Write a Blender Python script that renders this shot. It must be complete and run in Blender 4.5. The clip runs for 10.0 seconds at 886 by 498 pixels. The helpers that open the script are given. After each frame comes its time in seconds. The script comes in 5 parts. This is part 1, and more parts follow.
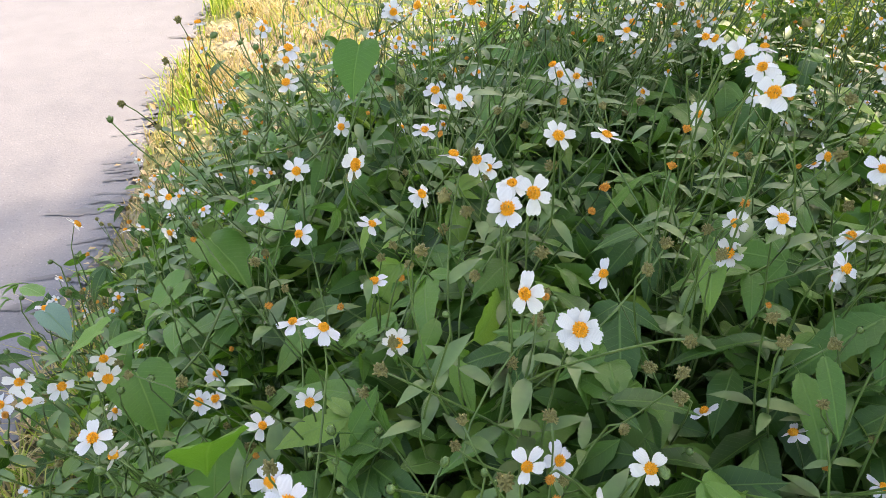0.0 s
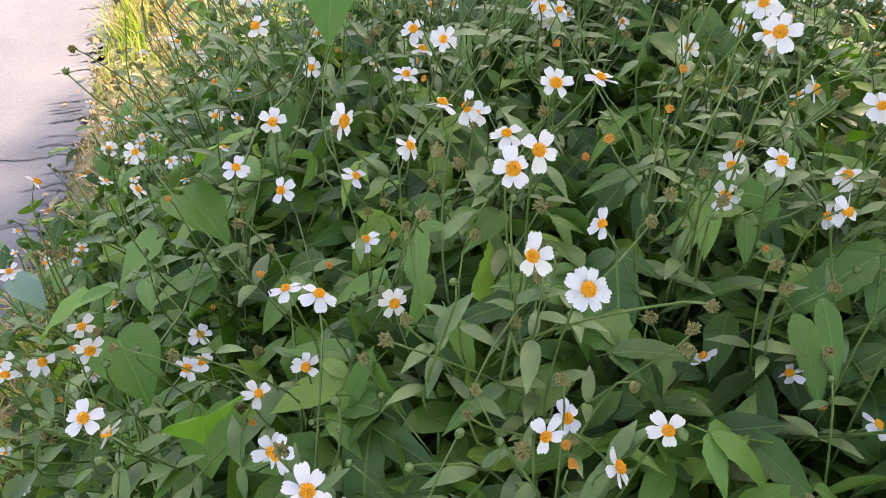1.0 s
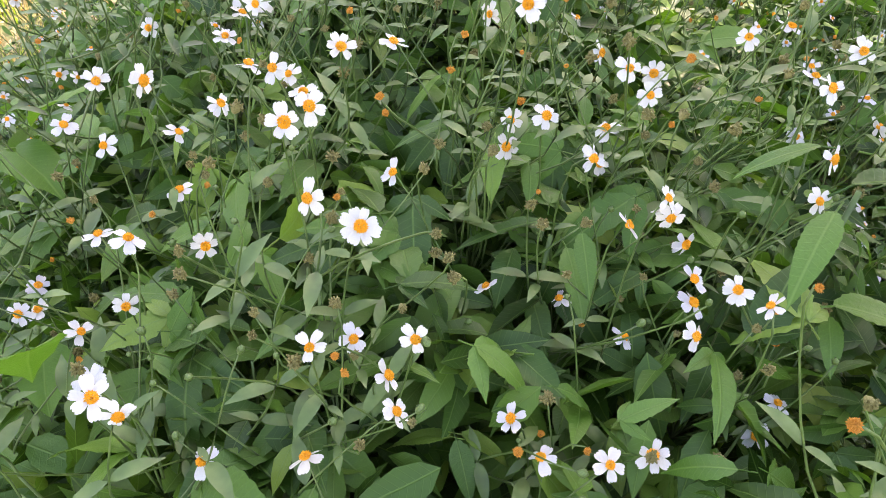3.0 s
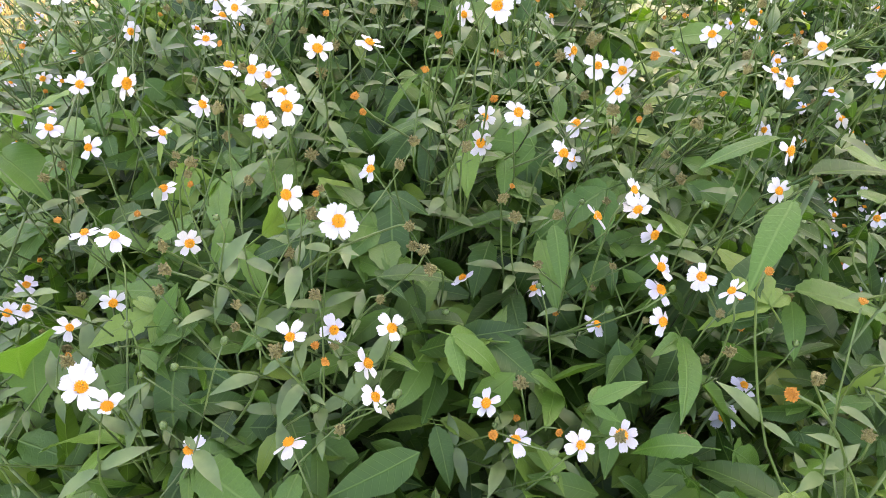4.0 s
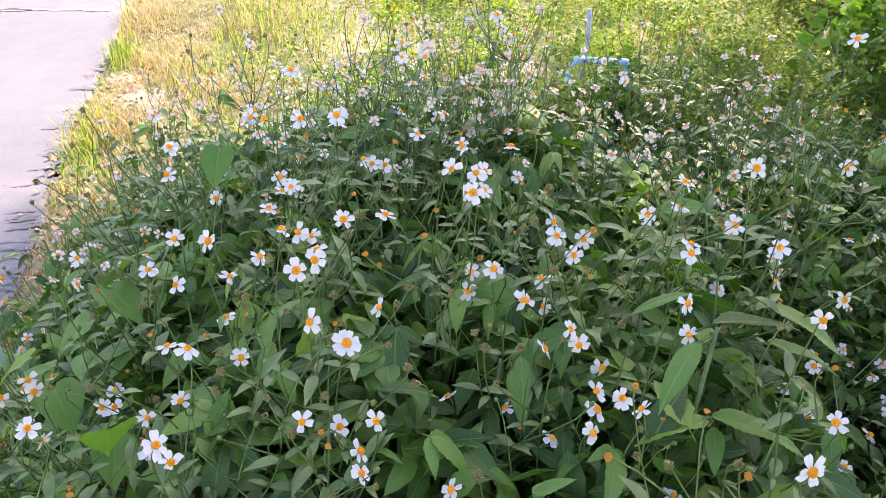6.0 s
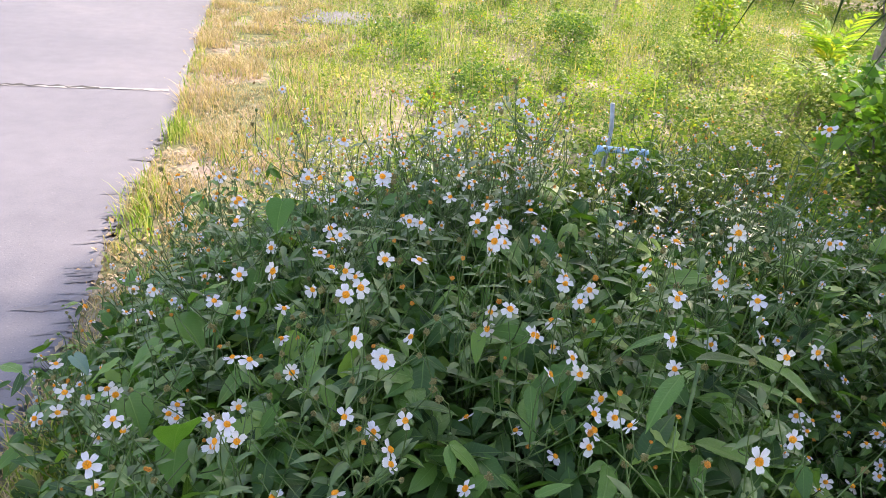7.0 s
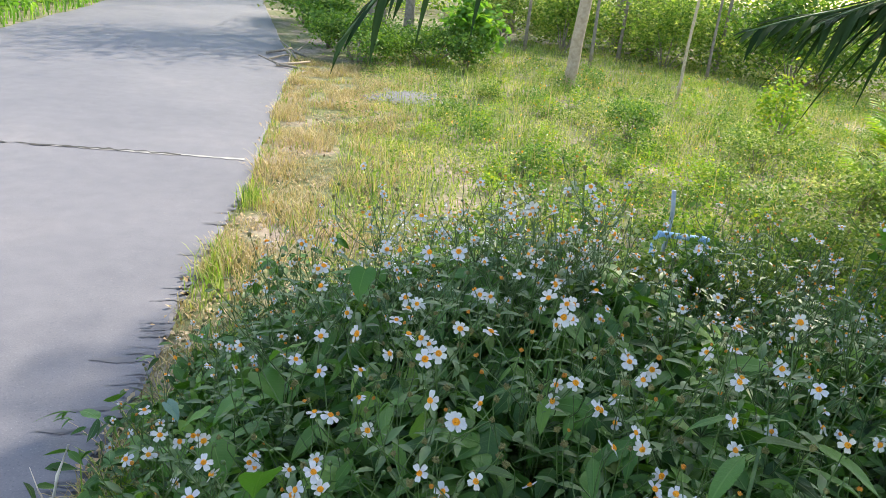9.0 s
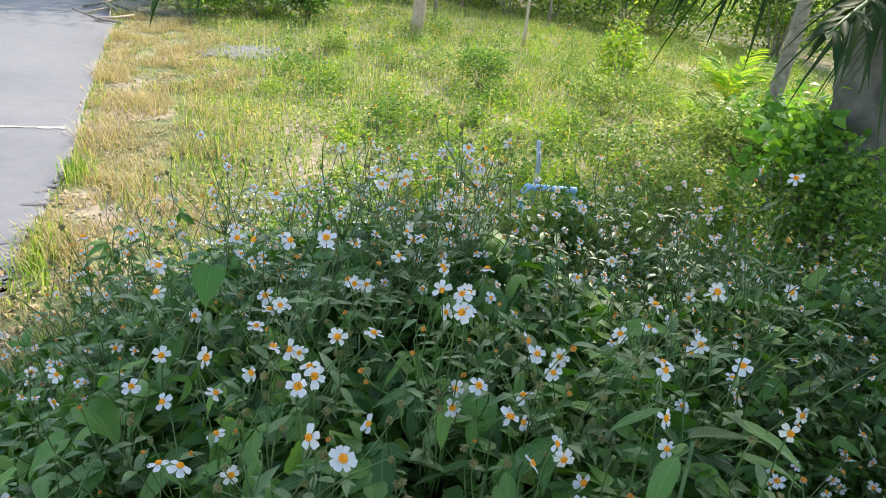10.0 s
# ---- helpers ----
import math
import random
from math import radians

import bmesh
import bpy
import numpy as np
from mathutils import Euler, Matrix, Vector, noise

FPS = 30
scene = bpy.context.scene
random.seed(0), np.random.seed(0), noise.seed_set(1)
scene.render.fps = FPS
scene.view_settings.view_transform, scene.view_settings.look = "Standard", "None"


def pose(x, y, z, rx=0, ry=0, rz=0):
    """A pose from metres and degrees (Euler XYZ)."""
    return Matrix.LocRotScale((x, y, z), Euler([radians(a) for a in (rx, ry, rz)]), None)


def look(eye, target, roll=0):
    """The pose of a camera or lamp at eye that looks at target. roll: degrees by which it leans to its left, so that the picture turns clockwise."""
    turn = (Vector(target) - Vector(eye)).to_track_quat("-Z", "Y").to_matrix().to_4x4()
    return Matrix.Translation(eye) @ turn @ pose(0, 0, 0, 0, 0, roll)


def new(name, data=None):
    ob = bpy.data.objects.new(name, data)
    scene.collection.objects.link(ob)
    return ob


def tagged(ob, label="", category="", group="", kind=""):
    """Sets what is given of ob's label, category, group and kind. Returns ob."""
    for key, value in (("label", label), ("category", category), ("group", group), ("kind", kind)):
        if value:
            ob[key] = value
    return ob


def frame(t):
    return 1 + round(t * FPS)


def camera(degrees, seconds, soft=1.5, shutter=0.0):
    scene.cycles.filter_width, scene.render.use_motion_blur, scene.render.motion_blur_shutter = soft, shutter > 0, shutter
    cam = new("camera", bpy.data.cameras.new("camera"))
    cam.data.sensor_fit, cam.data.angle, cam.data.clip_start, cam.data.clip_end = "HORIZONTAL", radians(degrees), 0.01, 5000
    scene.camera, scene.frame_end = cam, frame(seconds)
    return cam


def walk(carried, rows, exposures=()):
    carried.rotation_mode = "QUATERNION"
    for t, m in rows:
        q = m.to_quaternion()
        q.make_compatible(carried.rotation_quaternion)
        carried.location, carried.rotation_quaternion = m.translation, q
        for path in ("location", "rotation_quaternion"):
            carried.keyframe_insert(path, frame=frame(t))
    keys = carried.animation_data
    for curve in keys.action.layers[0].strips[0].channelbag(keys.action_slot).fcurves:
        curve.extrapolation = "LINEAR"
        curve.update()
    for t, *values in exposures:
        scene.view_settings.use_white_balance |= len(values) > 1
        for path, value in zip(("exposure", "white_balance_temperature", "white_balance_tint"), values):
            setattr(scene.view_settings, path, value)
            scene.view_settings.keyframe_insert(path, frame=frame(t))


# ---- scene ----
cam = camera(61.1, 10.0, soft=0.6)
PATH = [
    (0, (0.213, 0.205, 1.457), (0.449, 1.813, 0.292), 0.5),
    (0.5, (0.176, 0.251, 1.484), (0.436, 1.787, 0.23), 0.7),
    (1, (0.189, 0.246, 1.464), (0.509, 1.712, 0.142), 0.8),
    (1.5, (0.229, 0.22, 1.463), (0.675, 1.63, 0.115), 3.3),
    (2, (0.246, 0.187, 1.482), (0.751, 1.57, 0.129), 4.3),
    (2.5, (0.255, 0.162, 1.517), (0.776, 1.516, 0.14), 5.3),
    (3, (0.264, 0.148, 1.515), (0.811, 1.481, 0.128), 6.3),
    (3.2, (0.268, 0.143, 1.514), (0.821, 1.465, 0.119), 6.6),
    (4.3, (0.265, 0.12, 1.544), (0.846, 1.449, 0.167), 5.9),
    (4.5, (0.246, 0.129, 1.553), (0.824, 1.473, 0.19), 5.4),
    (5, (0.227, 0.147, 1.57), (0.801, 1.552, 0.266), 4.0),
    (5.5, (0.273, 0.061, 1.626), (0.856, 1.567, 0.447), 2.8),
    (5.7, (0.291, -0.002, 1.656), (0.826, 1.552, 0.516), 2.9),
    (6.8, (0.247, -0.257, 1.696), (0.655, 1.461, 0.757), 4.3),
    (7, (0.24, -0.281, 1.713), (0.65, 1.462, 0.822), 4.8),
    (7.5, (0.203, -0.388, 1.763), (0.529, 1.42, 0.971), 6.3),
    (8, (0.199, -0.457, 1.769), (0.469, 1.371, 1.003), 7.4),
    (8.5, (0.184, -0.446, 1.766), (0.429, 1.397, 1.027), 7.3),
    (9, (0.186, -0.357, 1.743), (0.457, 1.489, 1.023), 5.8),
    (9.5, (0.211, -0.226, 1.725), (0.667, 1.58, 0.995), 5.9),
    (10, (0.205, -0.122, 1.7), (0.844, 1.598, 0.903), 6.2),
]
# stops, kelvin and tint of the white balance
EXPOSURES = [(0.0, 2.45, 8900, 15), (1.0, 2.52, 8950, 21), (2.5, 2.82, 8950, 24), (4.5, 3.12, 8600, 32), (5.5, 2.74, 7900, 29), (7.0, 2.1, 7600, 23), (8.0, 1.82, 7200, 16), (8.5, 1.76, 7200, 14), (9.0, 1.75, 7250, 8), (10.0, 1.85, 7250, 6)]
walk(cam, [(t, look(eye, target, roll)) for t, eye, target, roll in PATH], EXPOSURES)

# ---- light ----
SUN_AZ, SUN_EL = radians(44), radians(45)          # from +x towards +y, and up
TO_SUN = Vector((math.cos(SUN_EL) * math.cos(SUN_AZ), math.cos(SUN_EL) * math.sin(SUN_AZ), math.sin(SUN_EL)))
world = bpy.data.worlds.new("sky")
scene.world = world
world.use_nodes = True
wn = world.node_tree
sky = wn.nodes.new("ShaderNodeTexSky")
sky.sky_type = "NISHITA"
sky.sun_disc = False
sky.sun_elevation = SUN_EL
sky.sun_rotation = math.atan2(TO_SUN.x, TO_SUN.y)
wn.links.new(sky.outputs[0], wn.nodes["Background"].inputs[0])
wn.nodes["Background"].inputs[1].default_value = 0.15
sun = new("sun", bpy.data.lights.new("sun", "SUN"))
sun.data.energy = 2.6
sun.data.angle = radians(0.9)
sun.data.color = (1.0, 0.94, 0.84)
sun.matrix_world = look(TO_SUN * 30, (0, 0, 0))


# ---- materials ----
def material(name):
    m = bpy.data.materials.new(name)
    m.use_nodes = True
    return m, m.node_tree, m.node_tree.nodes["Principled BSDF"]


def node(tree, kind, **values):
    n = tree.nodes.new(kind)
    for key, value in values.items():
        n.inputs[key.replace("_", " ")].default_value = value
    return n


def ramp(tree, source, stops):
    r = tree.nodes.new("ShaderNodeValToRGB")
    els = r.color_ramp.elements
    while len(els) < len(stops):
        els.new(0.5)
    for e, (p, c) in zip(els, stops):
        e.position, e.color = p, (*c, 1)
    tree.links.new(source, r.inputs[0])
    return r.outputs[0]


def mix(tree, fac, a, b, mode="MIX"):
    m = tree.nodes.new("ShaderNodeMix")
    m.data_type, m.blend_type = "RGBA", mode
    for socket, value in ((m.inputs[0], fac), (m.inputs[6], a), (m.inputs[7], b)):
        if isinstance(value, bpy.types.NodeSocket):
            tree.links.new(value, socket)
        else:
            socket.default_value = value if isinstance(value, float) else (*value, 1)
    return m.outputs[2]


def bump(tree, bsdf, height, strength, distance):
    b = node(tree, "ShaderNodeBump", Strength=strength, Distance=distance)
    tree.links.new(height, b.inputs["Height"])
    tree.links.new(b.outputs[0], bsdf.inputs["Normal"])


def see_through(tree, bsdf, colour, share):
    """Thin leaves let some light through."""
    t = tree.nodes.new("ShaderNodeBsdfTranslucent")
    tree.links.new(colour, t.inputs[0])
    m = tree.nodes.new("ShaderNodeMixShader")
    m.inputs[0].default_value = share
    tree.links.new(bsdf.outputs[0], m.inputs[1])
    tree.links.new(t.outputs[0], m.inputs[2])
    tree.links.new(m.outputs[0], tree.nodes["Material Output"].inputs[0])


def noise_tex(tree, scale, detail=4.0, coords="Object"):
    c = tree.nodes.new("ShaderNodeTexCoord")
    n = node(tree, "ShaderNodeTexNoise", Scale=scale, Detail=detail)
    tree.links.new(c.outputs[coords], n.inputs["Vector"])
    return n.outputs[0]


def leaf_material(name, stops, share=0.3, rough=0.42, island=False, veins=True, patches=False, gloss=0.7, glow=(1.5, 1.6, 0.7)):
    m, t, p = material(name)
    if island:
        rnd = t.nodes.new("ShaderNodeNewGeometry").outputs["Random Per Island"]
    else:
        rnd = t.nodes.new("ShaderNodeObjectInfo").outputs["Random"]
    col = ramp(t, rnd, stops)
    n = noise_tex(t, 40.0)
    col = mix(t, 0.5, col, ramp(t, n, [(0.3, (0.8, 0.82, 0.75)), (0.7, (1.1, 1.08, 1.0))]), "MULTIPLY")
    if patches:
        col = mix(t, 0.85, col, ramp(t, noise_tex(t, 0.9, 5.0), [(0.32, (0.6, 0.78, 0.75)), (0.46, (0.88, 0.97, 0.95)), (0.6, (1.05, 1.0, 1.0)), (0.72, (1.45, 1.15, 1.5))]), "MULTIPLY")
    if veins:
        uv = t.nodes.new("ShaderNodeUVMap")
        sep = t.nodes.new("ShaderNodeSeparateXYZ")
        t.links.new(uv.outputs[0], sep.inputs[0])
        side = t.nodes.new("ShaderNodeMath")
        side.operation, side.inputs[1].default_value = "ABSOLUTE", 0
        t.links.new(sep.outputs[0], side.inputs[0])
        slope = t.nodes.new("ShaderNodeMath")
        slope.operation, slope.inputs[1].default_value = "MULTIPLY_ADD", -0.3
        t.links.new(side.outputs[0], slope.inputs[0])
        t.links.new(sep.outputs[1], slope.inputs[2])
        wave = t.nodes.new("ShaderNodeMath")
        wave.operation, wave.inputs[1].default_value = "MULTIPLY", 75.0
        t.links.new(slope.outputs[0], wave.inputs[0])
        s = t.nodes.new("ShaderNodeMath")
        s.operation = "SINE"
        t.links.new(wave.outputs[0], s.inputs[0])
        vein = ramp(t, s.outputs[0], [(0.93, (0, 0, 0)), (1.0, (1, 1, 1))])
        mid = ramp(t, side.outputs[0], [(0.006, (1, 1, 1)), (0.03, (0, 0, 0))])
        both = mix(t, 1.0, mix(t, 1.0, vein, (0.28, 0.28, 0.28), "MULTIPLY"), mid, "LIGHTEN")
        col = mix(t, mix(t, 1.0, both, (0.45, 0.45, 0.45), "MULTIPLY"), col, (0.15, 0.27, 0.07))
        bump(t, p, mix(t, 0.5, both, n), 0.55, 0.002)
    t.links.new(col, p.inputs["Base Color"])
    p.inputs["Roughness"].default_value = rough
    p.inputs["Specular IOR Level"].default_value = gloss
    if share:
        see_through(t, p, mix(t, 1.0, col, glow, "MULTIPLY"), share)
    return m


LEAF = leaf_material("bidens_leaf", [(0.0, (0.022, 0.074, 0.01)), (0.4, (0.052, 0.142, 0.019)), (0.8, (0.092, 0.2, 0.032)), (1.0, (0.16, 0.265, 0.048))], 0.27, 0.45, gloss=0.44, glow=(1.35, 1.6, 0.55))
# darker copy of the bidens leaf, with the shade of the gaps in its colour
SHADELEAF = leaf_material("shade_leaf", [(0.0, (0.016, 0.055, 0.007)), (0.4, (0.035, 0.1, 0.014)), (0.8, (0.072, 0.165, 0.025)), (1.0, (0.16, 0.25, 0.045))], 0.25, 0.44, island=True, gloss=0.36, glow=(1.35, 1.6, 0.55))
VINE = leaf_material("vine_leaf", [(0.0, (0.05, 0.14, 0.022)), (1.0, (0.1, 0.23, 0.035))], 0.32, 0.45, gloss=0.35)
FADED = leaf_material("faded_leaf", [(0.0, (0.1, 0.19, 0.17)), (1.0, (0.15, 0.25, 0.23))], 0.15, 0.6, gloss=0.3)
WEED = leaf_material("weed_leaf", [(0.0, (0.09, 0.16, 0.03)), (0.45, (0.19, 0.27, 0.065)), (0.8, (0.35, 0.39, 0.125)), (1.0, (0.52, 0.49, 0.28))], 0.38, 0.55, island=True, veins=False, patches=True, gloss=0.12, glow=(1.35, 1.4, 0.7))
SHRUB = leaf_material("shrub_leaf", [(0.0, (0.05, 0.12, 0.025)), (0.6, (0.1, 0.2, 0.04)), (1.0, (0.22, 0.32, 0.06))], 0.38, 0.5, island=True, veins=False, gloss=0.25)
BRIGHT = leaf_material("bright_leaf", [(0.0, (0.12, 0.24, 0.03)), (0.6, (0.22, 0.34, 0.05)), (1.0, (0.4, 0.4, 0.06))], 0.45, 0.5, island=True, veins=False, gloss=0.2)
WOODS = leaf_material("woods_leaf", [(0.0, (0.07, 0.15, 0.035)), (0.5, (0.17, 0.28, 0.06)), (0.85, (0.32, 0.4, 0.11)), (1.0, (0.48, 0.48, 0.22))], 0.55, 0.5, island=True, veins=False, gloss=0.2, glow=(1.5, 1.5, 0.8))
LUSH = leaf_material("lush_leaf", [(0.0, (0.07, 0.18, 0.03)), (0.6, (0.13, 0.28, 0.045)), (1.0, (0.26, 0.4, 0.07))], 0.45, 0.45, island=True, veins=False, gloss=0.35)
STRAW = leaf_material("dry_grass", [(0.0, (0.44, 0.33, 0.21)), (0.4, (0.55, 0.43, 0.29)), (0.7, (0.28, 0.2, 0.14)), (0.9, (0.33, 0.29, 0.14)), (1.0, (0.2, 0.25, 0.08))], 0.3, 0.6, island=True, veins=False, gloss=0.15)
GRASS = leaf_material("green_grass", [(0.0, (0.11, 0.205, 0.035)), (0.4, (0.24, 0.325, 0.06)), (0.7, (0.4, 0.42, 0.12)), (1.0, (0.55, 0.49, 0.27))], 0.4, 0.5, island=True, veins=False, patches=True, gloss=0.12, glow=(1.35, 1.4, 0.7))
FROND = leaf_material("palm_leaflet", [(0.0, (0.016, 0.038, 0.013)), (1.0, (0.042, 0.078, 0.026))], 0.3, 0.55, island=True, veins=False, gloss=0.12)


def plain(name, colours, scale, rough, relief=0.3, depth=0.002, detail=6.0, metallic=0.0, coords="Object"):
    m, t, p = material(name)
    n = noise_tex(t, scale, detail, coords)
    col = ramp(t, n, [(0.25 + 0.5 * i / max(1, len(colours) - 1), c) for i, c in enumerate(colours)])
    t.links.new(col, p.inputs["Base Color"])
    p.inputs["Roughness"].default_value, p.inputs["Metallic"].default_value = rough, metallic
    bump(t, p, n, relief, depth)
    return m


def petal_material():
    m, t, p = material("white_petal")
    uv = t.nodes.new("ShaderNodeUVMap")
    w = node(t, "ShaderNodeTexWave", Scale=4.0, Distortion=0.6)
    t.links.new(uv.outputs[0], w.inputs["Vector"])
    col = ramp(t, w.outputs[0], [(0.0, (0.55, 0.55, 0.555)), (1.0, (0.65, 0.65, 0.655))])
    tone = ramp(t, t.nodes.new("ShaderNodeObjectInfo").outputs["Random"], [(0.0, (1.0, 0.97, 0.88)), (0.4, (1.0, 1.0, 1.0)), (1.0, (0.97, 0.97, 1.03))])
    col = mix(t, 1.0, col, tone, "MULTIPLY")
    t.links.new(col, p.inputs["Base Color"])
    p.inputs["Roughness"].default_value = 0.55
    bump(t, p, w.outputs[0], 0.3, 0.0006)
    see_through(t, p, col, 0.3)
    return m


PETAL = petal_material()
DISC = plain("orange_disc", [(0.8, 0.26, 0.006), (0.95, 0.38, 0.01), (0.95, 0.46, 0.025)], 900.0, 0.6, 0.8, 0.001)
OLD_DISC = plain("brown_disc", [(0.3, 0.12, 0.02), (0.64, 0.25, 0.025), (0.72, 0.35, 0.06)], 700.0, 0.7, 0.8, 0.001)
SEED = plain("seed_head", [(0.05, 0.048, 0.015), (0.17, 0.155, 0.045), (0.36, 0.31, 0.12)], 500.0, 0.7, 0.6, 0.001)
STEM = plain("green_stem", [(0.03, 0.062, 0.015), (0.062, 0.118, 0.026), (0.12, 0.18, 0.05)], 30.0, 0.5)
BARK = plain("grey_bark", [(0.12, 0.1, 0.08), (0.24, 0.2, 0.16), (0.34, 0.29, 0.24)], 14.0, 0.85, 0.9, 0.02)
PALMBARK = plain("palm_bark", [(0.06, 0.055, 0.05), (0.13, 0.115, 0.1), (0.19, 0.17, 0.15)], 9.0, 0.9, 0.9, 0.03)
WOOD = plain("weathered_wood", [(0.3, 0.22, 0.15), (0.42, 0.32, 0.23), (0.5, 0.4, 0.3)], 20.0, 0.8, 0.7, 0.004)
PALEWOOD = plain("dry_stick", [(0.38, 0.28, 0.18), (0.6, 0.5, 0.37)], 40.0, 0.8, 0.5)
BLEACHED = plain("bleached_twig", [(0.5, 0.42, 0.33), (0.72, 0.64, 0.54)], 60.0, 0.8, 0.5)
PVC = plain("blue_pvc", [(0.17, 0.36, 0.58), (0.25, 0.45, 0.66), (0.4, 0.56, 0.72)], 25.0, 0.35, 0.1)
GREYPIPE = plain("grey_steel", [(0.26, 0.29, 0.32), (0.38, 0.41, 0.44)], 60.0, 0.45, 0.2, metallic=0.3)


def ground_material():
    m, t, p = material("verge_soil")
    n1, n2, n3 = noise_tex(t, 1.3), noise_tex(t, 14.0, 8.0), noise_tex(t, 160.0, 3.0)
    dirt = ramp(t, n2, [(0.3, (0.2, 0.15, 0.11)), (0.55, (0.33, 0.255, 0.205)), (0.75, (0.44, 0.36, 0.305))])
    green = ramp(t, n2, [(0.3, (0.06, 0.075, 0.025)), (0.7, (0.19, 0.19, 0.08))])
    col = mix(t, ramp(t, n1, [(0.34, (0, 0, 0)), (0.5, (1, 1, 1))]), dirt, green)
    col = mix(t, 0.4, col, ramp(t, n3, [(0.3, (0.6, 0.6, 0.6)), (0.7, (1.2, 1.2, 1.2))]), "MULTIPLY")
    t.links.new(col, p.inputs["Base Color"])
    p.inputs["Roughness"].default_value = 0.95
    bump(t, p, n2, 0.8, 0.03)
    return m


def road_material():
    m, t, p = material("worn_road")
    n1, n2, n3 = noise_tex(t, 0.6), noise_tex(t, 7.0, 8.0), noise_tex(t, 130.0, 6.0)
    col = ramp(t, n1, [(0.3, (0.115, 0.114, 0.132)), (0.55, (0.142, 0.139, 0.156)), (0.75, (0.175, 0.165, 0.175))])
    col = mix(t, 0.5, col, ramp(t, n2, [(0.3, (0.78, 0.78, 0.8)), (0.7, (1.12, 1.1, 1.08))]), "MULTIPLY")
    col = mix(t, 0.9, col, ramp(t, n3, [(0.25, (0.6, 0.6, 0.62)), (0.4, (0.97, 0.97, 0.98)), (0.62, (1.03, 1.03, 1.02)), (0.72, (1.5, 1.47, 1.44))]), "MULTIPLY")
    t.links.new(col, p.inputs["Base Color"])
    p.inputs["Roughness"].default_value = 0.72
    bump(t, p, n3, 0.35, 0.003)
    return m


SOIL, ROAD = ground_material(), road_material()
# tarmac darkened to stand for the shadows that verge plants cast
SHADOWMARK = plain("shadow_tarmac", [(0.092, 0.09, 0.1), (0.115, 0.112, 0.123), (0.14, 0.135, 0.147)], 9.0, 0.8, 0.4)
DARKROAD = plain("dark_joint", [(0.02, 0.02, 0.02), (0.06, 0.055, 0.05)], 60.0, 0.9, 0.6)
PALEROAD = plain("pale_patch", [(0.24, 0.23, 0.22), (0.36, 0.345, 0.33)], 30.0, 0.85, 0.4)
SAND = plain("road_dust", [(0.15, 0.145, 0.148), (0.22, 0.206, 0.2), (0.3, 0.275, 0.255)], 50.0, 0.95, 0.7, 0.004)
GRAVEL = plain("grey_gravel", [(0.13, 0.13, 0.14), (0.21, 0.21, 0.22), (0.32, 0.32, 0.33)], 30.0, 0.9, 0.8, 0.02)
LITTER = plain("dry_leaf_litter", [(0.2, 0.12, 0.06), (0.38, 0.27, 0.15), (0.5, 0.42, 0.3)], 20.0, 0.85, 0.3)


# ---- mesh helpers ----
def mesh_of(name, verts, faces, mat, uvs=None, smooth=True):
    me = bpy.data.meshes.new(name)
    me.from_pydata([tuple(v) for v in verts], [], [tuple(f) for f in faces])
    if uvs is not None:
        layer = me.uv_layers.new(name="UVMap")
        idx = np.empty(len(me.loops), dtype=np.int32)
        me.loops.foreach_get("vertex_index", idx)
        layer.data.foreach_set("uv", np.asarray(uvs, dtype=np.float32)[idx].ravel())
    me.materials.append(mat)
    if smooth:
        me.polygons.foreach_set("use_smooth", [True] * len(me.polygons))
    me.update()
    return me


def part(name, me, parent, label="", m=None):
    ob = new(name, me)
    ob.parent = parent
    if m is not None:
        ob.matrix_basis = m
    return tagged(ob, label)


def thing(name, label, category, at=(0, 0, 0), group="", kind=""):
    ob = new(name)
    ob.location = at
    ob.empty_display_size = 0.05
    return tagged(ob, label, category, group, kind)


